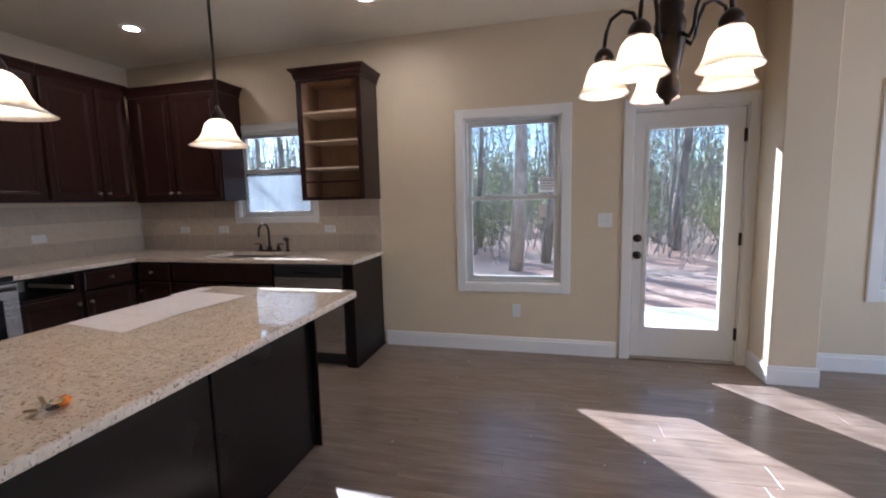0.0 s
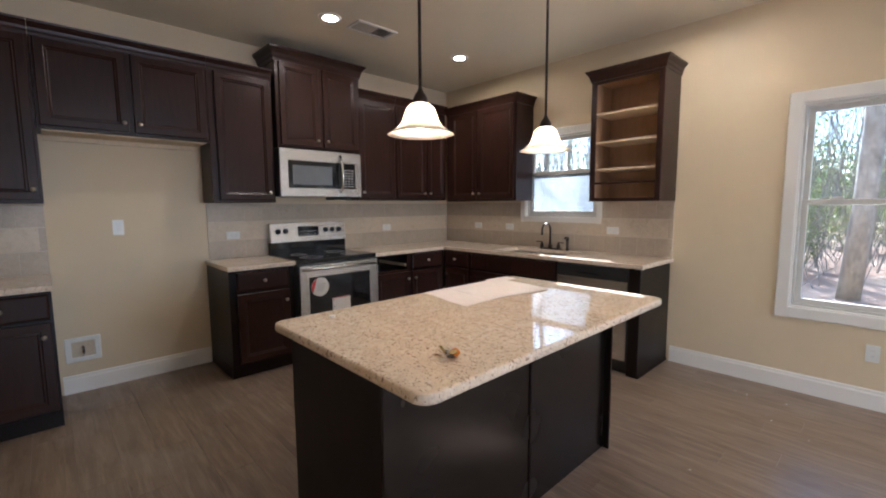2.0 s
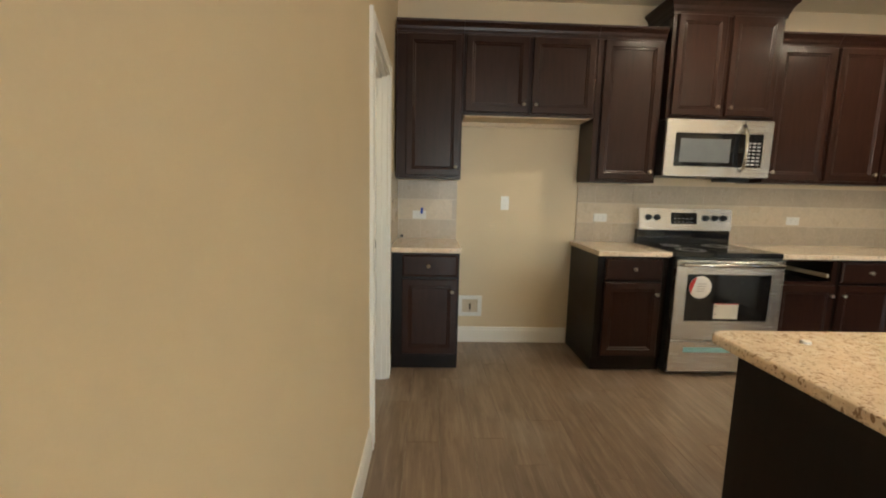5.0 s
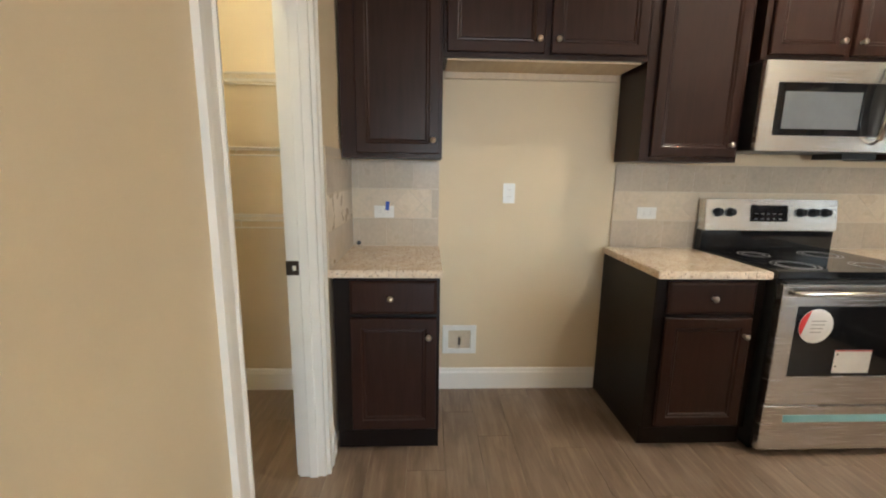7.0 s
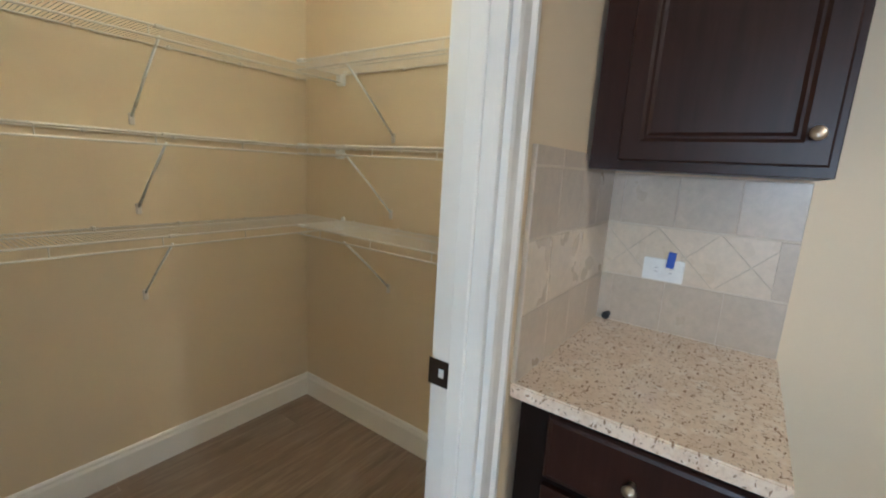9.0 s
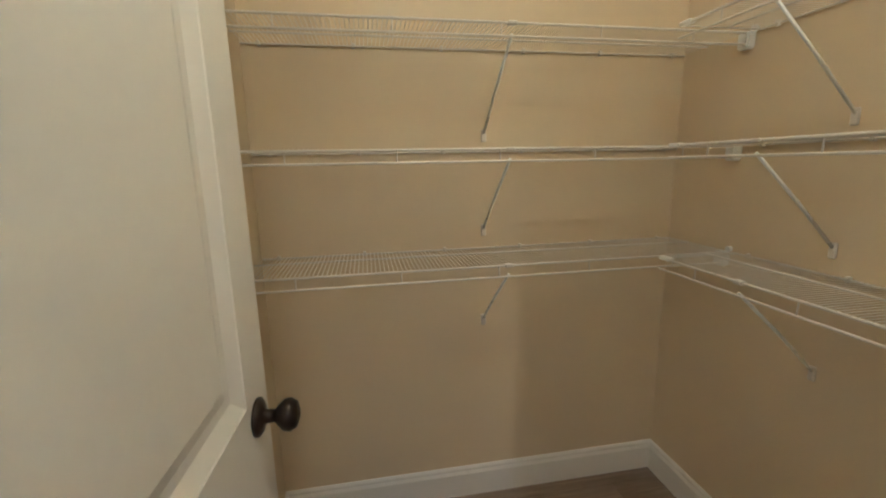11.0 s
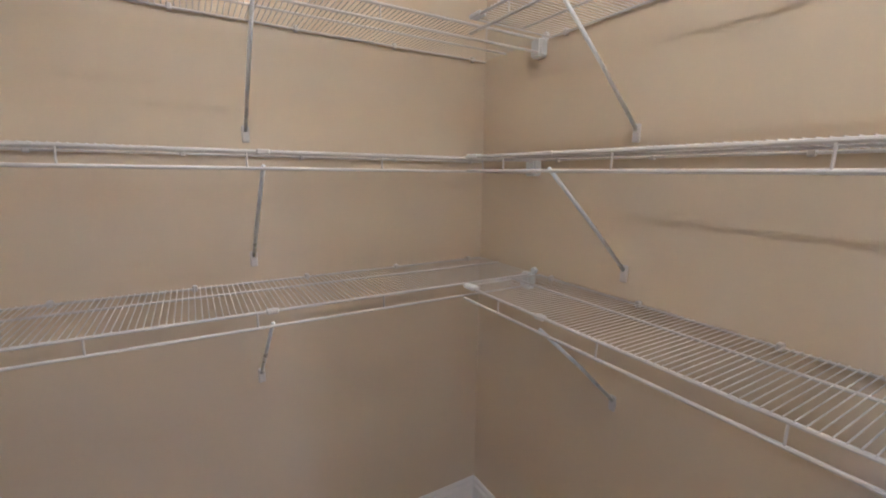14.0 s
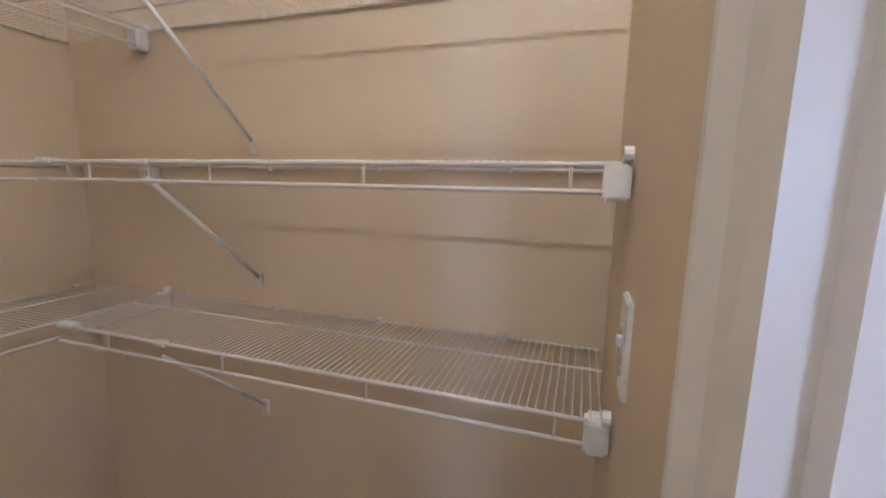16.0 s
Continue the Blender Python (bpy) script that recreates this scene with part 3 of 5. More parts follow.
for z in (0.25, 1.125, 1.80):
    bm = box(-0.0022, 0.0, 0.001, T - 0.003, z - 0.045, z + 0.045)
    bmesh.ops.bevel(bm, geom=[e for e in bm.edges if abs((e.verts[0].co - e.verts[1].co).normalized().x) > 0.9], offset=0.008, segments=4, affect="EDGES")
    part("hinge_leaf", bm, BRONZE, dl, "dark bronze hinge leaf with rounded corners")
part("latch_plate", box(W - 0.0005, W + 0.0015, 0.006, T - 0.006, 0.945, 1.005), BRONZE, dl)

# ---- cabinets ----
def door_bm(w, h, t=0.020, frame_w=0.055):
    """A framed door with a recessed panel; front to -y, lower left back corner at the origin."""
    bm = bm_new()
    rings = []
    f = frame_w
    for off, y in ((0.0, 0.0), (0.0, -t + 0.004), (0.004, -t), (f - 0.008, -t), (f, -t + 0.005), (f + 0.006, -t + 0.004), (f + 0.014, -t + 0.010)):
        rings.append([bm.verts.new(p) for p in ((off, y, off), (w - off, y, off), (w - off, y, h - off), (off, y, h - off))])
    for a, b in zip(rings, rings[1:]):
        for k in range(4):
            bm.faces.new((a[k], a[(k + 1) % 4], b[(k + 1) % 4], b[k]))
    bm.faces.new(rings[0][::-1])
    bm.faces.new(rings[-1])
    return bm


def drawer_bm(w, h, t=0.020):
    bm = bm_new()
    rings = []
    for off, y in ((0.0, 0.0), (0.0, -t + 0.008), (0.006, -t + 0.003), (0.014, -t)):
        rings.append([bm.verts.new(p) for p in ((off, y, off), (w - off, y, off), (w - off, y, h - off), (off, y, h - off))])
    for a, b in zip(rings, rings[1:]):
        for k in range(4):
            bm.faces.new((a[k], a[(k + 1) % 4], b[(k + 1) % 4], b[k]))
    bm.faces.new(rings[0][::-1])
    bm.faces.new(rings[-1])
    return bm


PULL = [(0.0, 0.0), (0.009, 0.0), (0.007, 0.004), (0.005, 0.010), (0.006, 0.014), (0.013, 0.019), (0.015, 0.024), (0.012, 0.029), (0.0, 0.031)]


def add_fronts(cab, fronts):
    """fronts: (kind, x0, x1, z0, z1, knob_x, knob_z)."""
    for kind, x0, x1, z0, z1, kx, kz in fronts:
        f = part("door" if kind == "door" else "drawer_front", door_bm(x1 - x0, z1 - z0) if kind == "door" else drawer_bm(x1 - x0, z1 - z0), ESP, cab)
        f.location = (x0, -0.002, z0)
        if kx is not None:
            k = part("knob", lathe(PULL, 16, pose(kx - x0, -0.020, kz - z0, 90)), NICKEL, f, "small brushed nickel knob", True)


CROWN = [(0.0, -0.020), (0.008, -0.020), (0.010, 0.0), (0.016, 0.012), (0.020, 0.030), (0.034, 0.050), (0.044, 0.058), (0.046, 0.072), (0.0, 0.072)]


def crown_bm(w, d, z, left, right, k=1.0):
    bm = bm_new()
    rows = []
    for o, h in CROWN:
        o, h = o * k, z + h * k
        row = [bm.verts.new((-o if left else 0.0, d, h))] if left else []
        row += [bm.verts.new((-o if left else 0.0, -o, h)), bm.verts.new((w + o if right else w, -o, h))]
        row += [bm.verts.new((w + o, d, h))] if right else []
        rows.append(row)
    for a, b in zip(rows, rows[1:]):
        for i in range(len(a) - 1):
            bm.faces.new((a[i], a[i + 1], b[i + 1], b[i]))
    top = bm.faces.new([bm.verts.new(v.co) for v in rows[-2]] + ([bm.verts.new((w, d, rows[-2][0].co.z)), bm.verts.new((0, d, rows[-2][0].co.z))] if not (left or right) else []))
    return bm


def upper_cab(m, w, d, z0, z1, fronts, label, left=False, right=False, crown=1.0):
    cab = thing("upper_cabinet", m, label, "wall cabinet", "kitchen wall cabinets")
    part("body", box(0, w, 0, d, z0, z1, 0.0015), ESP, cab)
    part("crown_moulding", crown_bm(w, d, z1, left, right, crown), ESP, cab)
    add_fronts(cab, fronts)
    return cab


def pair(w, z0, z1, side="both", gap=0.016, edge=0.016):
    """Fronts of one or two doors within a width."""
    a, b = z0 + 0.022, z1 - 0.02
    if side == "both":
        mid = w / 2
        return [("door", edge, mid - gap, a, b, mid - gap - 0.03, a + 0.06), ("door", mid + gap, w - edge, a, b, mid + gap + 0.03, a + 0.06)]
    kx = w - edge - 0.03 if side == "right" else edge + 0.03
    return [("door", edge, w - edge, a, b, kx, a + 0.06)]


UF = -4.785       # front of the west wall cabinets' boxes
UD = UF - WX - 0.004
upper_cab(pose(UF, -0.525, 0, 0, 0, AT_W), 0.50, UD, 1.412, 2.485, [("door", 0.075, 0.485, 1.435, 2.465, 0.455, 1.50)], "tall espresso wall cabinet with one door beside the pantry")
fr_cab = upper_cab(pose(UF, -0.023, 0, 0, 0, AT_W), 1.006, UD, 1.895, 2.485, pair(1.006, 1.895, 2.485), "espresso wall cabinet with two doors above the fridge alcove")
part("bottom_cleat", box(0.02, 0.99, UD - 0.022, UD, 1.852, 1.8945), PALE, fr_cab, "pale wood hanging cleat")
part("bottom_panel", box(0.02, 0.986, 0.02, UD - 0.0225, 1.886, 1.8945), PALE, fr_cab, "unstained wood underside")
for yy in (0.2, 0.74):
    part("shim", box(yy, yy + 0.06, UD - 0.03, UD - 0.0225, 1.856, 1.872), PALE, fr_cab)
upper_cab(pose(UF, 0.985, 0, 0, 0, AT_W), 0.512, UD, 1.415, 2.485, [("door", 0.05, 0.49, 1.437, 2.465, 0.455, 1.50)], "tall espresso wall cabinet with one door beside the microwave")
mwc = upper_cab(pose(-4.735, 1.515, 0, 0, 0, AT_W), 0.845, -4.735 - WX - 0.004, 1.905, 2.665, pair(0.845, 1.905, 2.665, edge=0.03, gap=0.02), "espresso wall cabinet with two doors above the microwave, standing taller", True, True, 1.25)
upper_cab(pose(UF, 2.362, 0, 0, 0, AT_W), 0.475, UD, 1.44, 2.485, pair(0.475, 1.44, 2.485, "left"), "tall espresso wall cabinet with one door")
upper_cab(pose(UF, 2.839, 0, 0, 0, AT_W), 0.765, UD, 1.44, 2.485, [("door", 0.012, 0.43, 1.462, 2.465, 0.40, 1.52), ("door", 0.462, 0.74, 1.462, 2.465, 0.49, 1.52)], "espresso wall cabinet with two doors running into the corner")
upper_cab(pose(-4.76, 3.606, 0), 1.045, 0.30, 1.425, 2.455, [("door", 0.10, 0.50, 1.447, 2.435, 0.47, 1.51), ("door", 0.53, 1.03, 1.447, 2.435, 0.56, 1.51)], "espresso corner wall cabinet beside the sink window", False, True)

# open wall cabinet without doors
oc = thing("open_wall_cabinet", pose(-2.862, 3.555, 0), "espresso wall cabinet without doors, bare plywood shelves inside", "wall cabinet", "kitchen wall cabinets")
ow, od, oz0, oz1 = 0.606, 0.351, 1.405, 2.455
part("side_panel", box(0, 0.016, 0.018, od, oz0, oz1), ESP, oc)
part("side_panel", box(ow - 0.016, ow, 0.018, od, oz0, oz1), ESP, oc)
part("side_lining", box(0.016, 0.020, 0.018, od, oz0 + 0.016, oz1 - 0.016), RAW, oc)
part("side_lining", box(ow - 0.020, ow - 0.016, 0.018, od, oz0 + 0.016, oz1 - 0.016), RAW, oc)
part("back_panel", box(0.020, ow - 0.020, od - 0.010, od, oz0 + 0.016, oz1 - 0.016), RAW, oc, "bare orange-brown plywood back")
part("bottom_panel", box(0.016, ow - 0.016, 0.018, od - 0.01, oz0, oz0 + 0.016), RAW, oc)
part("top_panel", box(0.016, ow - 0.016, 0.018, od - 0.01, oz1 - 0.016, oz1), RAW, oc)
part("face_frame", slab((0, 0.046, ow - 0.046, ow), (oz0, oz0 + 0.03, oz1 - 0.045, oz1), {(1, 1)}, 0.0, 0.018, "xzy", 0.0015, 1), ESP, oc)
part("rail", box(0.046, ow - 0.046, 0.001, 0.017, 1.555, 1.572), ESP, oc)
for z in (1.675, 1.91, 2.155):
    part("shelf", box(0.021, ow - 0.021, 0.03, od - 0.012, z, z + 0.018, 0.001), PALE, oc, "pale edged shelf board")
part("crown_moulding", crown_bm(ow, od, oz1, True, True), ESP, oc)


def base_cab(m, w, d, fronts, label, left_end=False, right_end=False):
    cab = thing("base_cabinet", m, label, "base cabinet", "kitchen base cabinets")
    part("body", box(0, w, 0, d, 0.105, 0.879, 0.0015), ESP_SHADED, cab)
    part("toe_kick", box(0.0, w, 0.028, d, 0.0, 0.104), ESP_SHADED, cab)
    add_fronts(cab, fronts)
    return cab


BF = -4.478
BD = BF - WX - 0.004
base_cab(pose(BF, -0.522, 0, 0, 0, AT_W), 0.486, BD, [("drawer", 0.075, 0.472, 0.705, 0.862, 0.262, 0.785), ("door", 0.075, 0.472, 0.125, 0.685, 0.435, 0.60)], "espresso base cabinet with drawer and door beside the pantry")
base_cab(pose(BF, 0.975, 0, 0, 0, AT_W), 0.527, BD, [("drawer", 0.055, 0.475, 0.705, 0.862, 0.265, 0.785), ("door", 0.055, 0.475, 0.125, 0.685, 0.44, 0.60)], "espresso base cabinet with drawer and door beside the range", True)

# base cabinet with its drawer missing
mb = thing("base_cabinet", pose(BF, 2.318, 0, 0, 0, AT_W), "espresso base cabinet with the drawer missing, empty slot", "base cabinet", "kitchen base cabinets")
w = 0.46
part("body", box(0, w, 0.02, BD, 0.105, 0.690), ESP_SHADED, mb)
part("side_panel", box(0, 0.016, 0.02, BD, 0.690, 0.879), ESP_SHADED, mb)
part("side_panel", box(w - 0.016, w, 0.02, BD, 0.690, 0.879), ESP_SHADED, mb)
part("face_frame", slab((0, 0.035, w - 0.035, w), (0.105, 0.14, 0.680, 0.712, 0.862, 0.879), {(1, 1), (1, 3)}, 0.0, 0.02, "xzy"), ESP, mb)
part("toe_kick", box(0, w, 0.028, BD, 0, 0.104), ESP_SHADED, mb)
part("drawer_rail", box(w - 0.05, w - 0.034, 0.022, 0.5, 0.735, 0.765), PALE, mb, "pale wood drawer runner")
add_fronts(mb, [("door", 0.014, w - 0.014, 0.125, 0.685, w - 0.045, 0.61)])
base_cab(pose(BF, 2.78, 0, 0, 0, AT_W), 0.495, BD, [("drawer", 0.02, 0.45, 0.705, 0.862, 0.235, 0.785), ("door", 0.02, 0.45, 0.125, 0.685, 0.05, 0.61)], "espresso base cabinet with drawer and door near the corner")
NF = 3.288
ND = BY - NF - 0.004
base_cab(pose(-4.476, NF, 0), 0.40, ND, [("drawer", 0.03, 0.385, 0.705, 0.862, 0.20, 0.785), ("door", 0.03, 0.385, 0.125, 0.685, 0.06, 0.61)], "espresso base cabinet by the corner")
# the sink base is built open-topped, so that the bowl hangs in it
sb = thing("sink_cabinet", pose(-4.07, NF, 0), "espresso sink base cabinet with false front and two doors", "base cabinet", "kitchen base cabinets")
part("body", box(0, 1.066, 0, ND, 0.105, 0.66), ESP_SHADED, sb)
part("front_rail", box(0, 1.066, 0, 0.02, 0.66, 0.879), ESP_SHADED, sb)
part("toe_kick", box(0, 1.066, 0.07, ND, 0, 0.104), ESP_SHADED, sb)
add_fronts(sb, [("drawer", 0.02, 1.046, 0.705, 0.862, None, 0), ("door", 0.02, 0.52, 0.125, 0.685, 0.49, 0.62), ("door", 0.546, 1.046, 0.125, 0.685, 0.58, 0.62)])

dw = thing("dishwasher", pose(-2.998, NF, 0), "stainless steel dishwasher with black control strip", "dishwasher")
part("body", box(0.003, 0.637, 0.0, ND - 0.02, 0.10, 0.872), BLACK, dw)
part("door_panel", box(0.006, 0.634, -0.028, 0.0, 0.125, 0.765, 0.004, 2), STEEL, dw, "brushed stainless door")
part("control_strip", box(0.006, 0.634, -0.030, 0.0, 0.768, 0.868, 0.006, 2), BLACK, dw, "black control strip")
part("pocket_handle", box(0.20, 0.44, -0.034, -0.0305, 0.800, 0.812, 0.001), BLACKGLASS, dw)
part("toe_kick", box(0.006, 0.634, 0.05, 0.07, 0.0, 0.099), BLACK, dw)
ep = thing("end_panel", pose(-2.360, NF, 0), "dark espresso filler and end panel closing the counter run", "cabinet panel", "kitchen base cabinets")
part("side", box(0.0, 0.088, -0.004, ND, 0.0, 0.879, 0.002), ESP_SHADED, ep)
part("shoe_strip", box(0.0885, 0.096, 0.0, ND, 0.0, 0.02, 0.002), ESP_SHADED, ep)

# ---- worktops ----
CT0, CT1 = 0.8795, 0.9145
solo("countertop", slab((WX + 0.003, -4.44), (SY + 0.002, -0.026), set(), CT0, CT1, "xyz", 0.004), GRANITE, "polished beige speckled granite countertop beside the pantry", "countertop", "granite tops")
solo("countertop", slab((WX + 0.003, -4.44), (0.962, 1.503), set(), CT0, CT1, "xyz", 0.004), GRANITE, "polished beige speckled granite countertop beside the range", "countertop", "granite tops")
SX0, SX1, SY0, SY1 = -3.80, -3.02, 3.39, 3.76
xs = (WX + 0.003, -4.44, SX0, SX1, -2.245)
ys = (2.318, 3.250, SY0, SY1, BY - 0.003)
solo("countertop", slab(xs, ys, {(1, 0), (2, 0), (3, 0), (2, 2)}, CT0, CT1, "xyz", 0.004), GRANITE, "L-shaped polished speckled granite countertop with sink cutout", "countertop", "granite tops")

sink = thing("sink", pose(0, 0, 0), "stainless steel undermount sink bowl", "sink")
part("bowl", slab((SX0 - 0.012, SX0 - 0.002, SX1 + 0.002, SX1 + 0.012), (SY0 - 0.012, SY0 - 0.002, SY1 + 0.002, SY1 + 0.012), {(1, 1)}, 0.68, 0.879), STEEL, sink)
part("bowl_bottom", box(SX0 - 0.012, SX1 + 0.012, SY0 - 0.012, SY1 + 0.012, 0.67, 0.68), STEEL, sink)
part("drain", lathe([(0.0, 0.681), (0.04, 0.681), (0.045, 0.684), (0.03, 0.682), (0.0, 0.682)], 20, pose(-3.41, 3.6, 0)), CHROME, sink)

fc = thing("faucet", pose(-3.42, 3.815, CT1), "dark bronze two-handle kitchen faucet with side sprayer", "faucet")
part("deck_plate", box(-0.125, 0.125, -0.028, 0.028, 0.0, 0.016, 0.006, 2), BRONZE, fc)
pts = [(0, 0, 0.016), (0, 0, 0.20)] + arc((0, -0.075, 0.20), (0, 1, 0), (0, 0, 1), 0.075, 0, 180, 12)[1:] + [(0, -0.15, 0.155)]
part("spout", tube(pts, 0.011, 12), BRONZE, fc, smooth=True)
part("spout_base", lathe([(0.0, 0.016), (0.024, 0.016), (0.022, 0.04), (0.013, 0.055), (0.0, 0.056)], 18), BRONZE, fc, smooth=True)
for s in (-1, 1):
    h = part("handle", lathe([(0.0, 0.016), (0.021, 0.016), (0.018, 0.045), (0.010, 0.060), (0.011, 0.075), (0.0, 0.08)], 16, pose(s * 0.10, 0, 0)), BRONZE, fc, smooth=True)
    part("lever", tube([(s * 0.10, 0, 0.070), (s * 0.13, -0.005, 0.076), (s * 0.165, -0.01, 0.074)], 0.006, 8), BRONZE, h, smooth=True)
bm = lathe([(0.0, 0.0), (0.022, 0.0), (0.020, 0.012), (0.013, 0.02), (0.013, 0.09), (0.017, 0.11), (0.017, 0.135), (0.0, 0.14)], 16, pose(0.20, 0.0, 0.0))
add_tube(bm, [(0.20, 0, 0.125), (0.20, -0.03, 0.135), (0.20, -0.045, 0.12)], 0.011, 10)
part("side_sprayer", bm, BRONZE, fc, smooth=True)

# ---- range ----
rg = thing("range", pose(-4.432, 1.507, 0, 0, 0, AT_W), "stainless freestanding electric range with black glass cooktop, stickers still on", "range")
RW, RD = 0.806, 0.62
part("body", box(0.002, RW - 0.002, 0.0, RD, 0.04, 0.885), BLACK, rg)
part("cooktop", box(0.0, RW, -0.012, RD - 0.055, 0.885, 0.922, 0.005, 2), BLACKGLASS, rg, "black glass ceramic cooktop")
for bx, by, br in ((0.20, 0.13, 0.10), (0.58, 0.13, 0.08), (0.20, 0.40, 0.075), (0.58, 0.40, 0.10)):
    bm = bm_new()
    for q in (br, br - 0.022):
        add_lathe(bm, [(q, 0.9222), (q, 0.9228), (q - 0.004, 0.9228), (q - 0.004, 0.9222)], 40, pose(bx, by, 0))
    part("burner_ring", bm, GREYINK, rg)
bg = part("backguard", box(0.002, RW - 0.002, RD - 0.055, RD, 0.885, 1.035, 0.003), BLACKGLASS, rg)
cp = bm_new()
for a in ((0.004, RW - 0.004),):
    v = [cp.verts.new(p) for p in ((a[0], RD - 0.075, 1.035), (a[1], RD - 0.075, 1.035), (a[1], RD - 0.052, 1.215), (a[0], RD - 0.052, 1.215), (a[0], RD, 1.035), (a[1], RD, 1.035), (a[1], RD, 1.215), (a[0], RD, 1.215))]
    for f in ((0, 1, 2, 3), (5, 4, 7, 6), (1, 5, 6, 2), (4, 0, 3, 7), (3, 2, 6, 7), (4, 5, 1, 0)):
        cp.faces.new([v[i] for i in f])
bmesh.ops.bevel(cp, geom=list(cp.edges), offset=0.005, segments=2, affect="EDGES")
panel = part("control_panel", cp, STEEL, rg, "brushed stainless control panel")
TILT_P = Matrix.Translation((0, RD - 0.0665, 1.13)) @ Matrix.Rotation(radians(-7.2), 4, "X")
for kx in (0.078, 0.152, 0.572, 0.648, 0.722):
    k = part("knob", lathe([(0.0, 0.0), (0.027, 0.0), (0.026, 0.006), (0.020, 0.010), (0.019, 0.026), (0.016, 0.030), (0.0, 0.030)], 20, TILT_P @ pose(kx, 0.001, 0.01, 90)), BLACK, panel, "black control knob", True)
    part("grip", (lambda b: (bmesh.ops.transform(b, matrix=TILT_P @ pose(kx, -0.034, 0.01), verts=b.verts), b)[1])(box(-0.004, 0.004, -0.005, 0.005, -0.018, 0.018, 0.002)), BLACK, k)
bm = box(0.275, 0.495, -0.003, 0.003, -0.043, 0.053, 0.002)
bmesh.ops.transform(bm, matrix=TILT_P, verts=bm.verts)
disp = part("display", bm, BLACKGLASS, panel, "black touch display")
for i in range(5):
    for j in range(2):
        bm = box(0.295 + 0.036 * i, 0.313 + 0.036 * i, -0.0042, -0.0032, -0.03 + 0.03 * j, -0.026 + 0.03 * j)
        bmesh.ops.transform(bm, matrix=TILT_P, verts=bm.verts)
        part("key_mark", bm, GREYINK, disp)
od_ = part("oven_door", slab((0.006, 0.09, RW - 0.10, RW - 0.006), (0.275, 0.425, 0.765, 0.868), {(1, 1)}, -0.044, -0.002, "xzy", 0.004, 2), STEEL, rg, "stainless oven door")
part("oven_window", box(0.088, RW - 0.098, -0.040, -0.010, 0.423, 0.767), BLACKGLASS, od_, "dark glass oven window")
part("trim_line", box(0.012, RW - 0.012, -0.050, -0.002, 0.8705, 0.8835, 0.003), BLACK, od_)
hb = tube([(0.03, -0.048, 0.835), (0.05, -0.088, 0.84), (RW / 2, -0.095, 0.842), (RW - 0.05, -0.088, 0.84), (RW - 0.03, -0.048, 0.835)], 0.014, 12)
part("handle", hb, CHROME, od_, "polished bar handle", True)
bm = lathe([(0.0, 0.0), (0.082, 0.0), (0.082, 0.0008), (0.0, 0.0008)], 40, pose(0.19, -0.0405, 0.672, 90))
stk = part("round_sticker", bm, LABEL, od_, "round white energy sticker with red edge")
bm = bm_new()
vs_ = [bm.verts.new((0.19 + 0.081 * math.cos(radians(a)), -0.0418, 0.672 + 0.081 * math.sin(radians(a)))) for a in range(112, 219, 6)]
bm.faces.new(vs_)
part("red_segment", bm, RED, stk)
for j in range(4):
    part("print_line", box(0.165, 0.235 - 0.006 * j, -0.0422, -0.0414, 0.695 - 0.018 * j, 0.699 - 0.018 * j), GREYINK, stk)
tag = part("paper_tag", box(0.305, 0.485, -0.0425, -0.0405, 0.44, 0.555), LABEL, od_, "white paper tag with red top edge")
part("red_edge", box(0.305, 0.485, -0.0435, -0.0426, 0.549, 0.555), RED, tag)
for zz in (0.53, 0.47):
    part("print_dot", box(0.314, 0.322, -0.0435, -0.0426, zz, zz + 0.008), BLACK, tag)
dr = part("storage_drawer", box(0.006, RW - 0.006, -0.040, -0.002, 0.035, 0.268, 0.004, 2), STEEL, rg, "stainless storage drawer")
part("film_strip", box(0.11, RW - 0.15, -0.042, -0.0405, 0.185, 0.222), AQUA, dr, "aqua protective film strip")
part("toe_base", box(0.02, RW - 0.02, 0.03, RD, 0.0, 0.04), BLACK, rg)

# ---- microwave ----
mw = thing("microwave", pose(-4.70, 1.500, 1.472, 0, 0, AT_W), "stainless over-the-range microwave with black window, hung under cabinet", "microwave")
MW, MH = 0.820, 0.418
part("body", box(0.003, MW - 0.003, 0.0, 0.374, 0.0, MH, 0.003), BLACK, mw)
part("door_frame", slab((0.0, 0.075, MW - 0.07, MW), (0.0, 0.075, MH - 0.10, MH), {(1, 1)}, -0.035, -0.001, "xzy", 0.005, 2), STEEL, mw, "stainless door surround")
part("window", box(0.073, MW - 0.068, -0.030, -0.004, 0.073, MH - 0.098), BLACKGLASS, mw, "black glass window and key panel")
part("window_screen", box(0.115, 0.50, -0.0312, -0.0302, 0.105, MH - 0.14), plain("mesh_grey", (0.16, 0.17, 0.18), 0.12), mw)
part("handle", tube([(0.585, -0.035, 0.045), (0.585, -0.07, 0.06), (0.585, -0.085, 0.19), (0.585, -0.08, 0.30), (0.585, -0.04, 0.385)], 0.015, 12), CHROME, mw, "curved polished handle", True)
for i in range(3):
    for j in range(7):
        part("key", box(0.635 + 0.036 * i, 0.66 + 0.036 * i, -0.0312, -0.0302, 0.09 + 0.026 * j, 0.102 + 0.026 * j), GREYINK, mw)
part("vent_lamp", box(0.60, 0.79, 0.12, 0.30, -0.03, -0.0005), BLACK, mw)

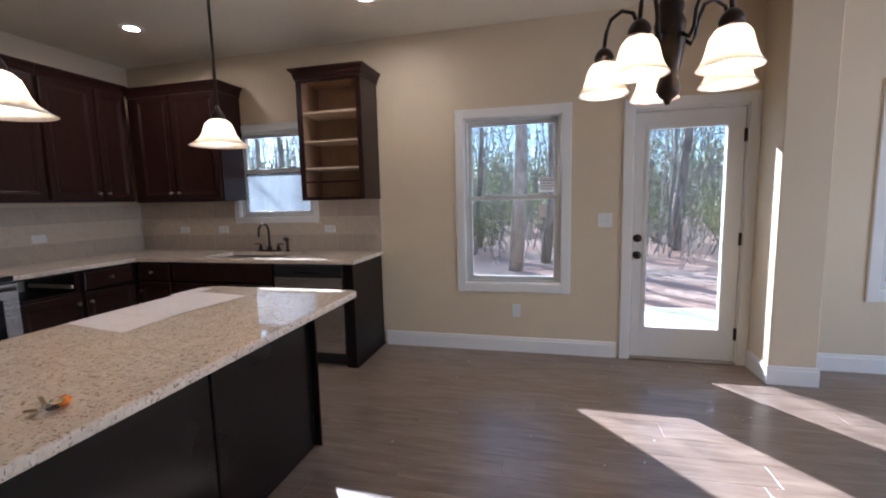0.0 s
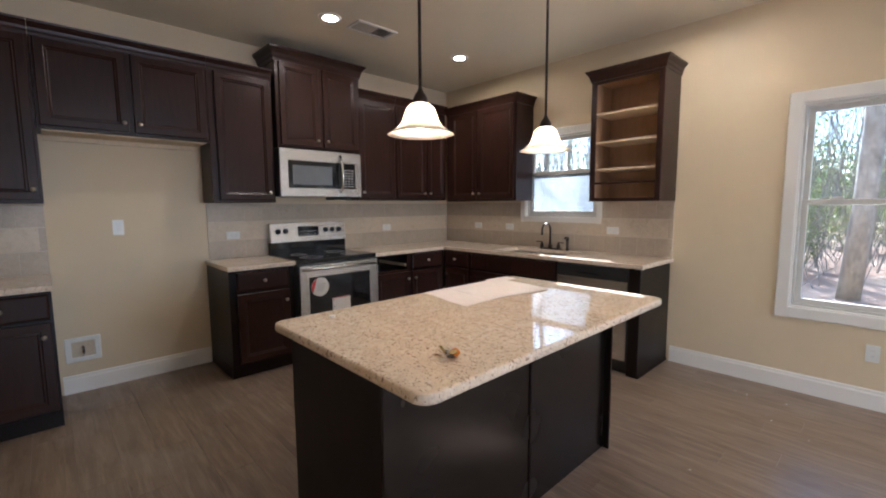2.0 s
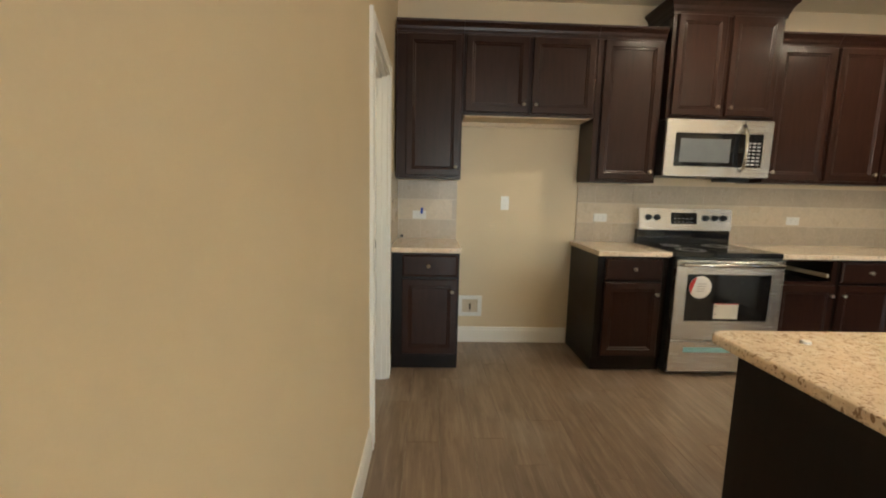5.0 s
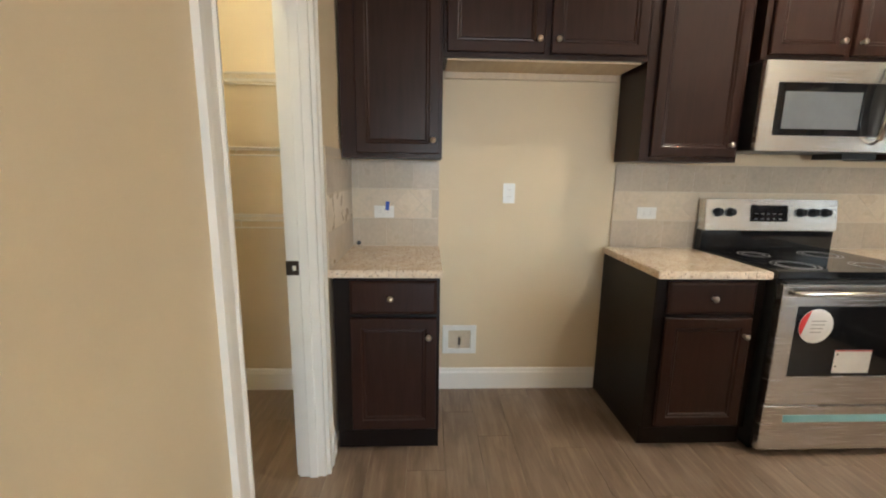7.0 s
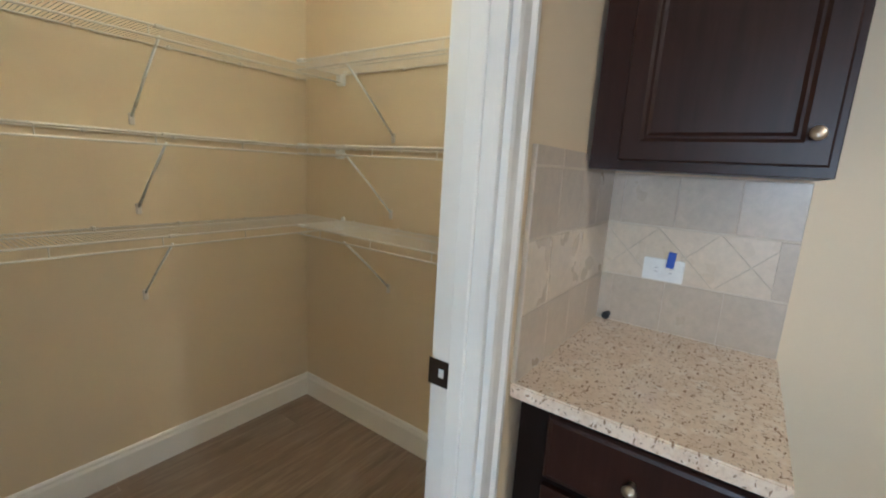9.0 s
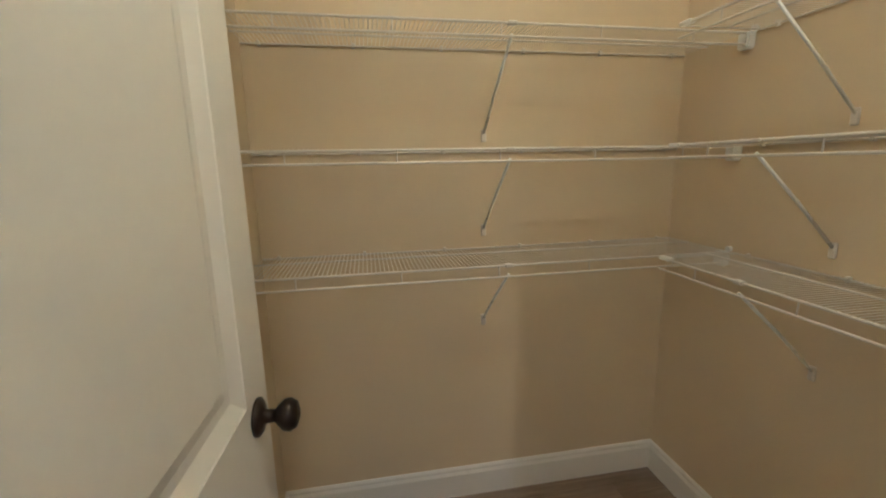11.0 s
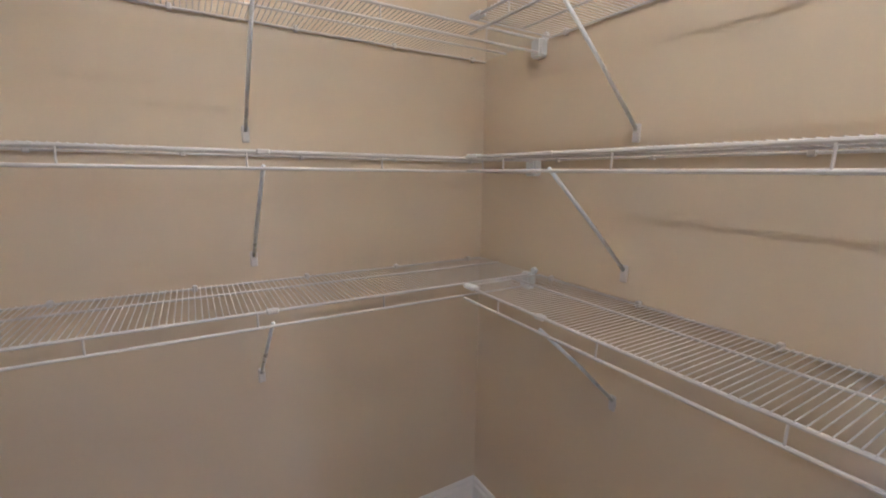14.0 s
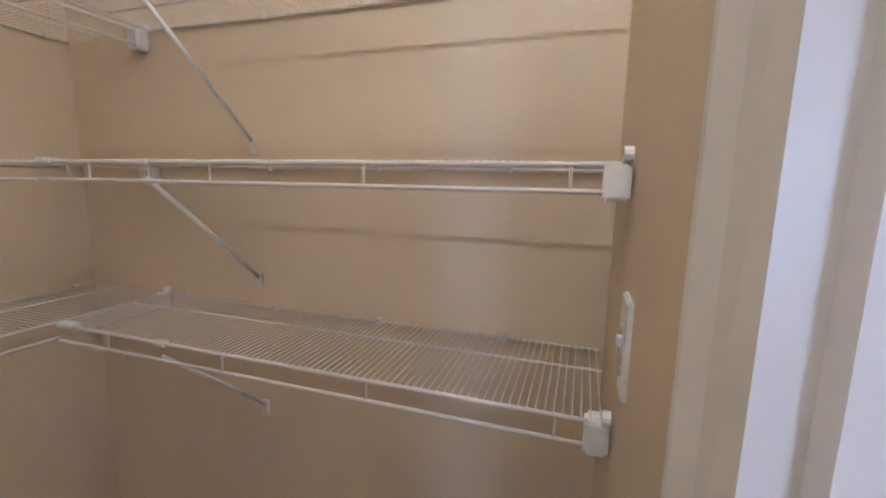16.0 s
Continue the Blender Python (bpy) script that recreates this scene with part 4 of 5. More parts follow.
# ---- island ----
isl = thing("kitchen_island", pose(0, 0, 0), "dark espresso kitchen island base with flat panels", "island")
IT0, IT1 = 0.853, 0.888      # under and upper face of the island top
part("body", box(-2.683, -2.034, 0.705, 2.195, 0.0, IT0 - 0.0005), ESP_SHADED, isl)
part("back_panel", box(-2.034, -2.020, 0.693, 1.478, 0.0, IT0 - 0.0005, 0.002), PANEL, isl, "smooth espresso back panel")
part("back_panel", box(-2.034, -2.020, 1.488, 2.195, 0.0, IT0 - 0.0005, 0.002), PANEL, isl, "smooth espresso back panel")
part("seam_strip", box(-2.034, -2.014, 1.478, 1.488, 0.0, IT0 - 0.0005), ESP_SHADED, isl)
part("end_panel", box(-2.683, -2.034, 0.693, 0.705, 0.0, IT0 - 0.0005, 0.002), ESP_SHADED, isl)
part("corner_strip", box(-2.034, -1.985, 2.1955, 2.209, 0.0, IT0 - 0.0005, 0.002), ESP_SHADED, isl)


def rounded_slab(x0, x1, y0, y1, r, z0, z1, e):
    """A plate with round corners and eased edges."""
    bm = bm_new()
    rings = []
    for off, z in ((e, z0), (e * 0.3, z0 + e * 0.3), (0.0, z0 + e), (0.0, z1 - e), (e * 0.3, z1 - e * 0.3), (e, z1)):
        ring = []
        for cx, cy, a0 in ((x1 - r, y1 - r, 0), (x0 + r, y1 - r, 90), (x0 + r, y0 + r, 180), (x1 - r, y0 + r, 270)):
            ring += [bm.verts.new((cx + (r - off) * math.cos(radians(a0 + k * 15)), cy + (r - off) * math.sin(radians(a0 + k * 15)), z)) for k in range(7)]
        rings.append(ring)
    n = len(rings[0])
    for p, q in zip(rings, rings[1:]):
        for k in range(n):
            bm.faces.new((p[k], p[(k + 1) % n], q[(k + 1) % n], q[k]))
    bm.faces.new(rings[0][::-1])
    bm.faces.new(rings[-1])
    return bm


bm = rounded_slab(-2.775, -1.765, 0.645, 2.325, 0.055, IT0, IT1, 0.009)
solo("island_top", bm, GRANITE, "polished beige speckled granite island top, rounded corners", "countertop", "granite tops")
pp = thing("floor_plans", pose(0, 0, IT1), "unrolled white paper plan sheets on the island", "paper")
for pts, z in ((((-2.755, 1.495), (-2.36, 1.43), (-2.372, 1.69), (-2.76, 1.73)), 0.001), (((-2.75, 1.665), (-2.37, 1.645), (-2.31, 2.08), (-2.735, 2.15)), 0.0035), (((-2.765, 2.02), (-2.66, 2.01), (-2.65, 2.21), (-2.75, 2.236)), 0.006)):
    bm = bm_new()
    n = 8
    g = []
    for i in range(n + 1):
        for j in range(n + 1):
            u, v_ = i / n, j / n
            a = Vector(pts[0]).lerp(Vector(pts[1]), u)
            b = Vector(pts[3]).lerp(Vector(pts[2]), u)
            p = a.lerp(b, v_)
            g.append(bm.verts.new((p.x, p.y, z + 0.0015 * math.sin(7 * u + 3 * v_) + 0.0015 + 0.012 * max(0, u * v_ - 0.86))))
    for i in range(n):
        for j in range(n):
            k = i * (n + 1) + j
            bm.faces.new((g[k], g[k + n + 1], g[k + n + 2], g[k + 1]))
    ex = bmesh.ops.extrude_face_region(bm, geom=list(bm.faces))["geom"]
    bmesh.ops.translate(bm, vec=(0, 0, 0.0006), verts=[q for q in ex if isinstance(q, bmesh.types.BMVert)])
    part("sheet", bm, PAPER, pp, "white plan sheet")
ks = thing("keys", pose(-1.925, 0.888, IT1), "bunch of keys with amber fob on granite", "keys")
part("fob", box(-0.012, 0.018, 0.012, 0.046, 0.001, 0.026, 0.009, 3), AMBER, ks, "translucent amber plastic fob", True)
for i, a in enumerate((150, 190, 225, 260)):
    c, s = math.cos(radians(a)), math.sin(radians(a))
    bm = lathe([(0.0, 0.0), (0.014, 0.0), (0.014, 0.0025), (0.0, 0.0025)], 14, pose(0.022 * c - 0.02, 0.022 * s, 0.002 + 0.004 * i))
    add_box(bm, -0.005, 0.042, -0.0045, 0.0045, 0.002 + 0.004 * i, 0.0045 + 0.004 * i)
    bmesh.ops.rotate(bm, cent=(-0.01, 0, 0), matrix=Matrix.Rotation(radians(a * 0.6), 3, "Z"), verts=bm.verts)
    bmesh.ops.rotate(bm, cent=(0, 0, 0.004), matrix=Matrix.Rotation(radians((-14, 9, -7, 16)[i]), 3, "X"), verts=bm.verts)
    bmesh.ops.translate(bm, vec=(0, 0, (0.003, 0.002, 0.001, 0.003)[i]), verts=bm.verts)
    part("key", bm, (BRASS, NICKEL, BRONZE, BRASS)[i], ks, ("brass key", "nickel key", "dark key", "brass key")[i])
part("ring", tube(arc((-0.012, 0.004, 0.012), (1, 0, 0), (0, 1, 0.2), 0.014, 0, 360, 20), 0.0012, 6), NICKEL, ks)
solo("lens_cap", lathe([(0.0, 0.0), (0.014, 0.0), (0.013, 0.008), (0.0, 0.009)], 16), LABEL, "small white plastic cap on the island", "cap", m=pose(-2.655, 0.873, IT1))


# ---- outlets and plates ----
def plate(m, gangs, style, label, w=0.07, h=0.115):
    o = thing("wall_plate", m, label, "outlet" if style == "outlet" else "switch", "wall plates")
    W2 = w if gangs == 1 else w + 0.046 * (gangs - 1)
    body = part("cover", box(-W2 / 2, W2 / 2, -0.006, 0.002, -h / 2, h / 2, 0.002, 2), WHITEPL, o)
    for gi in range(gangs):
        cx = (gi - (gangs - 1) / 2) * 0.046
        if style == "outlet":
            for s in (-1, 1):
                f = part("socket", box(cx - 0.015, cx + 0.015, -0.0085, -0.006, s * 0.02 - 0.013, s * 0.02 + 0.013, 0.003, 2), WHITEPL, o)
                for dx in (-0.006, 0.006):
                    part("slot", box(cx + dx - 0.001, cx + dx + 0.001, -0.0092, -0.0086, s * 0.02 - 0.003, s * 0.02 + 0.006), GREYINK, f)
        else:
            # thin greyer strip, slightly proud, stands in for the shade round the toggle
            part("toggle_shade_strip", box(cx - 0.0055, cx + 0.0055, -0.0064, -0.005, -0.012, 0.012), WIRE, o, "greyer strip in place of the slot's shade round the toggle")
            for s in (-1, 1):
                part("screw", cyl((cx, -0.0068, s * 0.030), (cx, -0.005, s * 0.030), 0.0028, None, 10), WHITEPL, o)
            part("toggle", box(cx - 0.004, cx + 0.004, -0.013, -0.005, -0.003, 0.011, 0.0015), WHITEPL, o)
    return o


def turn_flat(m):
    return m @ Matrix.Rotation(radians(90), 4, "Y")


TF = WX + 0.013
for y, z in ((-0.345, 1.115), (1.205, 1.122), (2.906, 1.126)):
    plate(turn_flat(pose(TF, y, z, 0, 0, AT_W)), 1, "outlet", "white outlet set sideways in the tile backsplash")
for x in (-4.50, -4.015, -2.79):
    plate(turn_flat(pose(x, BY - 0.013, 1.13)), 1, "outlet", "white outlet set sideways in the tile backsplash")
plate(pose(WX, 0.38, 1.228, 0, 0, AT_W), 1, "outlet", "white outlet in the fridge alcove")
plate(pose(-0.268, BY, 1.18), 2, "switch", "white two-gang switch plate beside the back door")
plate(pose(-1.0, BY, 0.38), 1, "outlet", "white outlet under the dining window")
plate(pose(-1.655, SY, 1.178, 0, 0, 180), 2, "switch", "white two-gang toggle switch plate on the wall near the pantry")
solo("tape", box(-0.011, 0.011, -0.0022, -0.0002, -0.025, 0.025), BLUETAPE, "strip of blue painter tape on the outlet", "tape", m=pose(TF + 0.0093, -0.325, 1.150, 0, 4, AT_W))
bm = cyl((0, 0, 0), (0.03, 0, 0), 0.009, None, 10)
add_cyl(bm, (0.03, 0, 0), (0.038, 0, 0), 0.013, None, 10)
solo("pipe_stub", bm, BLACK, "short dark pipe stub sticking out of the tile", "pipe stub", m=pose(TF - 0.004, -0.49, 0.936))

wb = thing("water_box", pose(WX, 0.108, 0.326, 0, 0, AT_W), "white recessed icemaker water outlet box in the alcove wall", "outlet box")
part("flange", slab((-0.105, -0.068, 0.068, 0.105), (-0.093, -0.058, 0.058, 0.093), {(1, 1)}, -0.008, 0.0, "xzy", 0.003, 1), WHITEPL, wb)
part("recess", box(-0.068, 0.068, -0.002, 0.0005, -0.058, 0.058), surf("box_inside", (0.62, 0.53, 0.40), (0.56, 0.47, 0.35), 8.0, 0.6), wb)
part("valve", cyl((0.0, -0.012, -0.03), (0.0, -0.012, 0.02), 0.008), CHROME, wb, "chrome valve")
part("supply_pipe", cyl((0.0, -0.008, -0.056), (0.0, -0.008, -0.03), 0.006), NICKEL, wb)


# ---- lamps ----
BULB = glow("warm_bulb", (1.0, 0.80, 0.56), PEND_W)
BELL = [(0.026, 0.128), (0.042, 0.122), (0.060, 0.104), (0.069, 0.080), (0.077, 0.056), (0.091, 0.034), (0.114, 0.014), (0.138, 0.0)]
CUP = [(0.030, 0.126), (0.046, 0.120), (0.060, 0.100), (0.067, 0.075), (0.073, 0.050), (0.080, 0.030), (0.090, 0.012), (0.098, 0.0)]


def bell(k, shape):
    outer = [(r * k, z * k) for r, z in shape]
    inner = [((r - 0.004) * k, z * k) for r, z in shape[::-1]]
    return lathe(outer + inner + [outer[0]], 32, None, False)


def bulb_bm(z, r):
    bm = bm_new()
    bmesh.ops.create_icosphere(bm, subdivisions=2, radius=r, matrix=Matrix.Translation((0, 0, z)))
    return bm


for x, y in ((-2.265, 1.072), (-2.225, 1.878)):
    p = thing("pendant_lamp", pose(x, y, 1.658), "bronze pendant lamp with alabaster bell shade, lit", "pendant lamp", "island pendants")
    part("shade", bell(0.95, BELL), SHADE, p, "frosted alabaster glass bell", True)
    part("bulb", bulb_bm(0.045, 0.030), BULB, p, "glowing bulb", True)
    part("socket_cap", lathe([(0.0, 0.119), (0.029, 0.119), (0.030, 0.134), (0.022, 0.152), (0.012, 0.164), (0.007, 0.182), (0.0, 0.183)], 20), BRONZE, p, smooth=True)
    part("stem", cyl((0, 0, 0.18), (0, 0, H - 1.658 - 0.02), 0.0065, None, 10), BRONZE, p)
    part("canopy", lathe([(0.0, 0.0), (0.06, 0.0), (0.055, -0.015), (0.03, -0.03), (0.0, -0.032)], 24, pose(0, 0, H - 1.658)), BRONZE, p, smooth=True)

ch = thing("chandelier", pose(-0.361, 1.711, 1.729), "five-arm dark bronze chandelier with alabaster bell shades, lit", "chandelier")
part("column", lathe([(0.0, -0.060), (0.008, -0.056), (0.012, -0.044), (0.030, -0.030), (0.036, -0.012), (0.033, 0.010), (0.026, 0.028), (0.034, 0.055), (0.044, 0.12), (0.044, 0.17), (0.048, 0.19), (0.036, 0.215), (0.040, 0.24), (0.026, 0.285), (0.010, 0.31), (0.0, 0.312)], 24), BRONZE, ch, smooth=True)
part("stem", cyl((0, 0, 0.30), (0, 0, H - 1.729 - 0.02), 0.006, None, 10), BRONZE, ch)
part("canopy", lathe([(0.0, 0.0), (0.065, 0.0), (0.06, -0.015), (0.03, -0.03), (0.0, -0.032)], 24, pose(0, 0, H - 1.729)), BRONZE, ch, smooth=True)
CBULB = glow("chandelier_bulb", (1.0, 0.80, 0.56), CHAND_W)
for k in range(5):
    a = radians(17.2 + 72 * k)
    c, s = math.cos(a), math.sin(a)
    R = 0.200
    prof = [(0.04, 0.15), (0.07, 0.13), (0.085, 0.155), (0.09, 0.20), (0.11, 0.25), (0.145, 0.265), (0.18, 0.245), (R - 0.006, 0.205), (R, 0.15)]
    arm = part("arm", tube([(r * c, r * s, z) for r, z in prof], 0.0065, 8), BRONZE, ch, smooth=True)
    mm = pose(R * c, R * s, 0.0)
    part("socket_cap", lathe([(0.0, 0.112), (0.030, 0.112), (0.033, 0.126), (0.026, 0.142), (0.014, 0.155), (0.0, 0.157)], 18, mm), BRONZE, arm, smooth=True)
    bm = bell(0.86, CUP)
    bmesh.ops.translate(bm, vec=(R * c, R * s, 0.0), verts=bm.verts)
    part("shade", bm, SHADE, arm, "frosted alabaster glass bell", True)
    bm = bulb_bm(0.035, 0.024)
    bmesh.ops.translate(bm, vec=(R * c, R * s, 0.0), verts=bm.verts)
    part("bulb", bm, CBULB, arm, "glowing bulb", True)

CANG = glow("can_bulb", (1.0, 0.84, 0.64), CAN_W)
for x, y in ((-4.08, 1.705), (-4.04, 3.10), (-2.01, 3.15)):
    c = thing("recessed_light", pose(x, y, H), "round white recessed ceiling light, lit", "ceiling light", "recessed lights")
    part("trim_ring", lathe([(0.052, -0.001), (0.088, -0.001), (0.086, -0.007), (0.056, -0.011), (0.052, -0.009), (0.052, -0.001)], 32, None, False), TRIM, c, smooth=True)
    part("lens", lathe([(0.0, -0.002), (0.052, -0.002), (0.050, -0.006), (0.0, -0.008)], 28), CANG, c, "glowing lens")

vt = thing("ceiling_vent", pose(-4.05, 2.073, H, 0, 0, 90), "white louvred ceiling air vent", "air vent")
part("frame", slab((-0.19, -0.165, 0.165, 0.19), (-0.10, -0.075, 0.075, 0.10), {(1, 1)}, -0.012, -0.0005, "xyz", 0.003, 1), TRIM, vt)
part("backing", box(-0.165, 0.165, -0.075, 0.075, -0.003, -0.0005), GREYINK, vt)
for i in range(11):
    bm = box(-0.009, 0.009, -0.074, 0.074, -0.0012, 0.0012)
    bmesh.ops.rotate(bm, cent=(0, 0, 0), matrix=Matrix.Rotation(radians(38 if i < 6 else -38), 3, "Y"), verts=bm.verts)
    bmesh.ops.translate(bm, vec=(-0.15 + 0.03 * i, 0, -0.010), verts=bm.verts)
    part("slat", bm, TRIM, vt)

# ---- pantry ----
solo("pantry_ceiling", box(PW, PE, PS, PN, 2.52, 2.60), CEIL, "off-white pantry ceiling", "ceiling", kind="structure")
pl = thing("pantry_light", pose(-4.22, -0.80, 2.52), "bare bulb lampholder on the pantry ceiling, lit", "ceiling light")
part("base", lathe([(0.0, 0.0), (0.06, 0.0), (0.06, -0.012), (0.035, -0.025), (0.0, -0.025)], 28), BRONZE, pl)
part("bulb", lathe([(0.0, -0.026), (0.010, -0.026), (0.011, -0.045), (0.014, -0.060), (0.0145, -0.072), (0.010, -0.084), (0.0, -0.087)], 20), glow("pantry_dome", (0.97, 0.95, 0.82), PANTRY_W), pl, "glowing bare bulb", True)

lamp = new("pantry_lamp", bpy.data.lights.new("pantry_lamp", "POINT"))
lamp.data.energy, lamp.data.shadow_soft_size, lamp.data.color = PANTRY_LAMP, 0.013, (1.0, 0.90, 0.62)
lamp.matrix_world = pose(-4.22, -0.80, 2.415)
SHELF_D = 0.305


def wire_shelf(m, ln, braces, label, blocks, depth):
    """Shelf along +x from 0 to ln, wall at y=0, front at y=-depth, deck at z=0."""
    s = thing("wire_shelf", m, label, "wire shelf", "pantry shelves")
    for nm, y, z, r in (("back_rod", -0.008, 0.0, 0.0033), ("deck_rod", -0.12, 0.004, 0.0034), ("front_rod", -depth, 0.0, 0.0040), ("lip_rod", -depth - 0.002, -0.036, 0.0038)):
        part(nm, cyl((0.004, y, z), (ln - 0.004, y, z), r, None, 8), WIRE, s, "white coated wire")
    bm = bm_new()
    n = int(ln / 0.0132)
    for i in range(n):
        x = 0.012 + i * (ln - 0.024) / max(1, n - 1)
        add_tube(bm, [(x, -0.006, 0.0045), (x, -depth * 0.5, 0.0045), (x, -depth - 0.003, 0.0045)], 0.0012, 4)
    part("wire_deck", bm, WIRE, s, "close-set white cross wires", kind="stuff")
    for x in braces:
        b = part("brace", tube([(x, -depth + 0.002, -0.030), (x, -depth * 0.5, -0.155), (x, -0.006, -0.285)], 0.0048, 8), WHITEPL, s, "diagonal support brace", True)
        part("foot", box(x - 0.010, x + 0.010, -0.010, 0.0, -0.315, -0.270, 0.003), WIRE, b)
        part("clip", box(x - 0.014, x + 0.014, -depth - 0.008, -depth + 0.010, -0.006, 0.006, 0.003), WIRE, b)
    for x in [0.16 + 0.31 * i for i in range(int((ln - 0.1) / 0.31) + 1)]:
        part("lip_tie", tube([(x, -depth - 0.001, 0.001), (x, -depth - 0.003, -0.036)], 0.0022, 6), WIRE, s)
    for x in [0.06 + 0.3 * i for i in range(int((ln - 0.05) / 0.3) + 1)]:
        part("wall_clip", box(x - 0.006, x + 0.006, -0.014, 0.0, -0.007, 0.010, 0.002), WIRE, s)
    for side in blocks:
        xa, xb = (0.0, 0.034) if side == "start" else (ln - 0.034, ln)
        e = part("end_block", box(xa, xb, -depth - 0.012, -depth + 0.030, -0.048, 0.004, 0.005, 2), WHITEPL, s, "white plastic end bracket")
        xw = 0.006 if side == "start" else ln - 0.006
        part("mount_ear", cyl((xw - 0.006, -depth - 0.006, 0.012), (xw + 0.006, -depth - 0.006, 0.012), 0.011, None, 12), WHITEPL, e)
    return s


for z, lev in ((1.088, "lower"), (1.450, "middle"), (1.800, "upper")):
    wire_shelf(pose(PE, PS, z, 0, 0, 180), PE - PW, [PE + 4.273], "white wire shelf on the pantry back wall, %s level, empty" % lev, ("start", "end"), SHELF_D)
    w = wire_shelf(pose(PW, PS + SHELF_D + 0.026, z + 0.002, 0, 0, AT_W), PN - PS - SHELF_D - 0.030, [0.31], "white wire shelf on the pantry side wall, %s level, empty" % lev, ("end",), 0.29)
    part("joint_clip", box(0.004, 0.05, -0.298, -0.274, -0.004, 0.008, 0.003), WHITEPL, w)
    part("end_rod", cyl((0.006, -0.006, 0.0), (0.006, -0.29, 0.0), 0.003, None, 8), WIRE, w)
plate(pose(-4.715, PN, 1.238), 1, "switch", "white one-gang toggle switch plate beside the pantry doorway")


# ---- outside ----
solo("ground", slab((-60, -5.3, 5.3, 60), (-40, -4.45, BY + 0.15, 70), {(1, 1)}, -0.5, -0.16), GROUND, "brown ground covered with fallen leaves", "ground", kind="structure")
solo("patio_slab", box(-0.55, 1.55, BY + 0.16, BY + 2.0, -0.155, -0.04, 0.01), CONCRETE, "pale concrete stoop outside the back door", "patio", kind="structure")
rnd = random.Random(4)


def leaf_cloud(bm, centre, size, count, leaf, flat=0.0):
    c = Vector(centre)
    for _ in range(count):
        while True:
            p = Vector((rnd.uniform(-1, 1), rnd.uniform(-1, 1), rnd.uniform(-1, 1)))
            if p.length < 1:
                break
        p = Vector((p.x * size[0], p.y * size[1], p.z * size[2])) + c
        e = Euler((rnd.uniform(0, 6.3) * (1 - flat), rnd.uniform(0, 6.3) * (1 - flat), rnd.uniform(0, 6.3))).to_matrix()
        l = leaf * rnd.uniform(0.6, 1.4)
        bm.faces.new([bm.verts.new(p + e @ Vector(q)) for q in ((-l, 0, 0), (0, -l * 0.45, l * 0.1), (l, 0, 0), (0, l * 0.45, l * 0.1))])


def limb_tree(x, y, h, r, lean, limbs, mat_bark, leafy, leaf_mat_, label, start=0.35):
    tr = thing("tree", pose(x, y, -0.17), label, "tree", "trees behind the house")
    pts = [(lean[0] * (i / 10) ** 1.2 + 0.06 * math.sin(i * 1.7 + x), lean[1] * (i / 10) + 0.05 * math.sin(i * 2.1 + y), h * i / 10) for i in range(11)]
    bm = tube(pts, r, 12, r * 0.35)
    bm2 = bm_new()
    tips = []
    for k in range(limbs):
        t = rnd.uniform(start, 0.97)
        i = min(9, int(t * 10))
        p = Vector(pts[i]).lerp(Vector(pts[i + 1]), t * 10 - i)
        a = rnd.uniform(0, 6.283)
        ln = rnd.uniform(0.8, 2.6) * (1.15 - t * 0.6)
        q = [p]
        d = Vector((math.cos(a), math.sin(a), rnd.uniform(0.1, 0.7)))
        for _ in range(5):
            d = (d + Vector((rnd.uniform(-0.35, 0.35), rnd.uniform(-0.35, 0.35), rnd.uniform(-0.15, 0.3)))).normalized()
            q.append(q[-1] + d * ln / 5)
        rb = r * (0.30 - 0.15 * t) * rnd.uniform(0.5, 1.0)
        add_tube(bm2, q, rb, 5, 0.004)
        for j in range(5):
            s = q[rnd.randint(1, 4)]
            dd = Vector((rnd.uniform(-1, 1), rnd.uniform(-1, 1), rnd.uniform(-0.3, 0.8))).normalized()
            e1 = s + dd * rnd.uniform(0.2, 0.6)
            e2 = e1 + (dd + Vector((rnd.uniform(-0.6, 0.6), rnd.uniform(-0.6, 0.6), rnd.uniform(-0.3, 0.5)))).normalized() * rnd.uniform(0.2, 0.6)
            add_tube(bm2, [s, e1, e2], max(0.006, rb * 0.3), 4, 0.003)
            tips.append(e2)
        tips.append(q[-1])
    part("trunk", bm, mat_bark, tr, smooth=True)
    part("limbs", bm2, mat_bark, tr)
    if leafy:
        bm = bm_new()
        for p in tips:
            leaf_cloud(bm, p, (0.38, 0.38, 0.28), leafy, 0.055)
        part("crown", bm, leaf_mat_, tr, "sparse small leaves")
    return tr


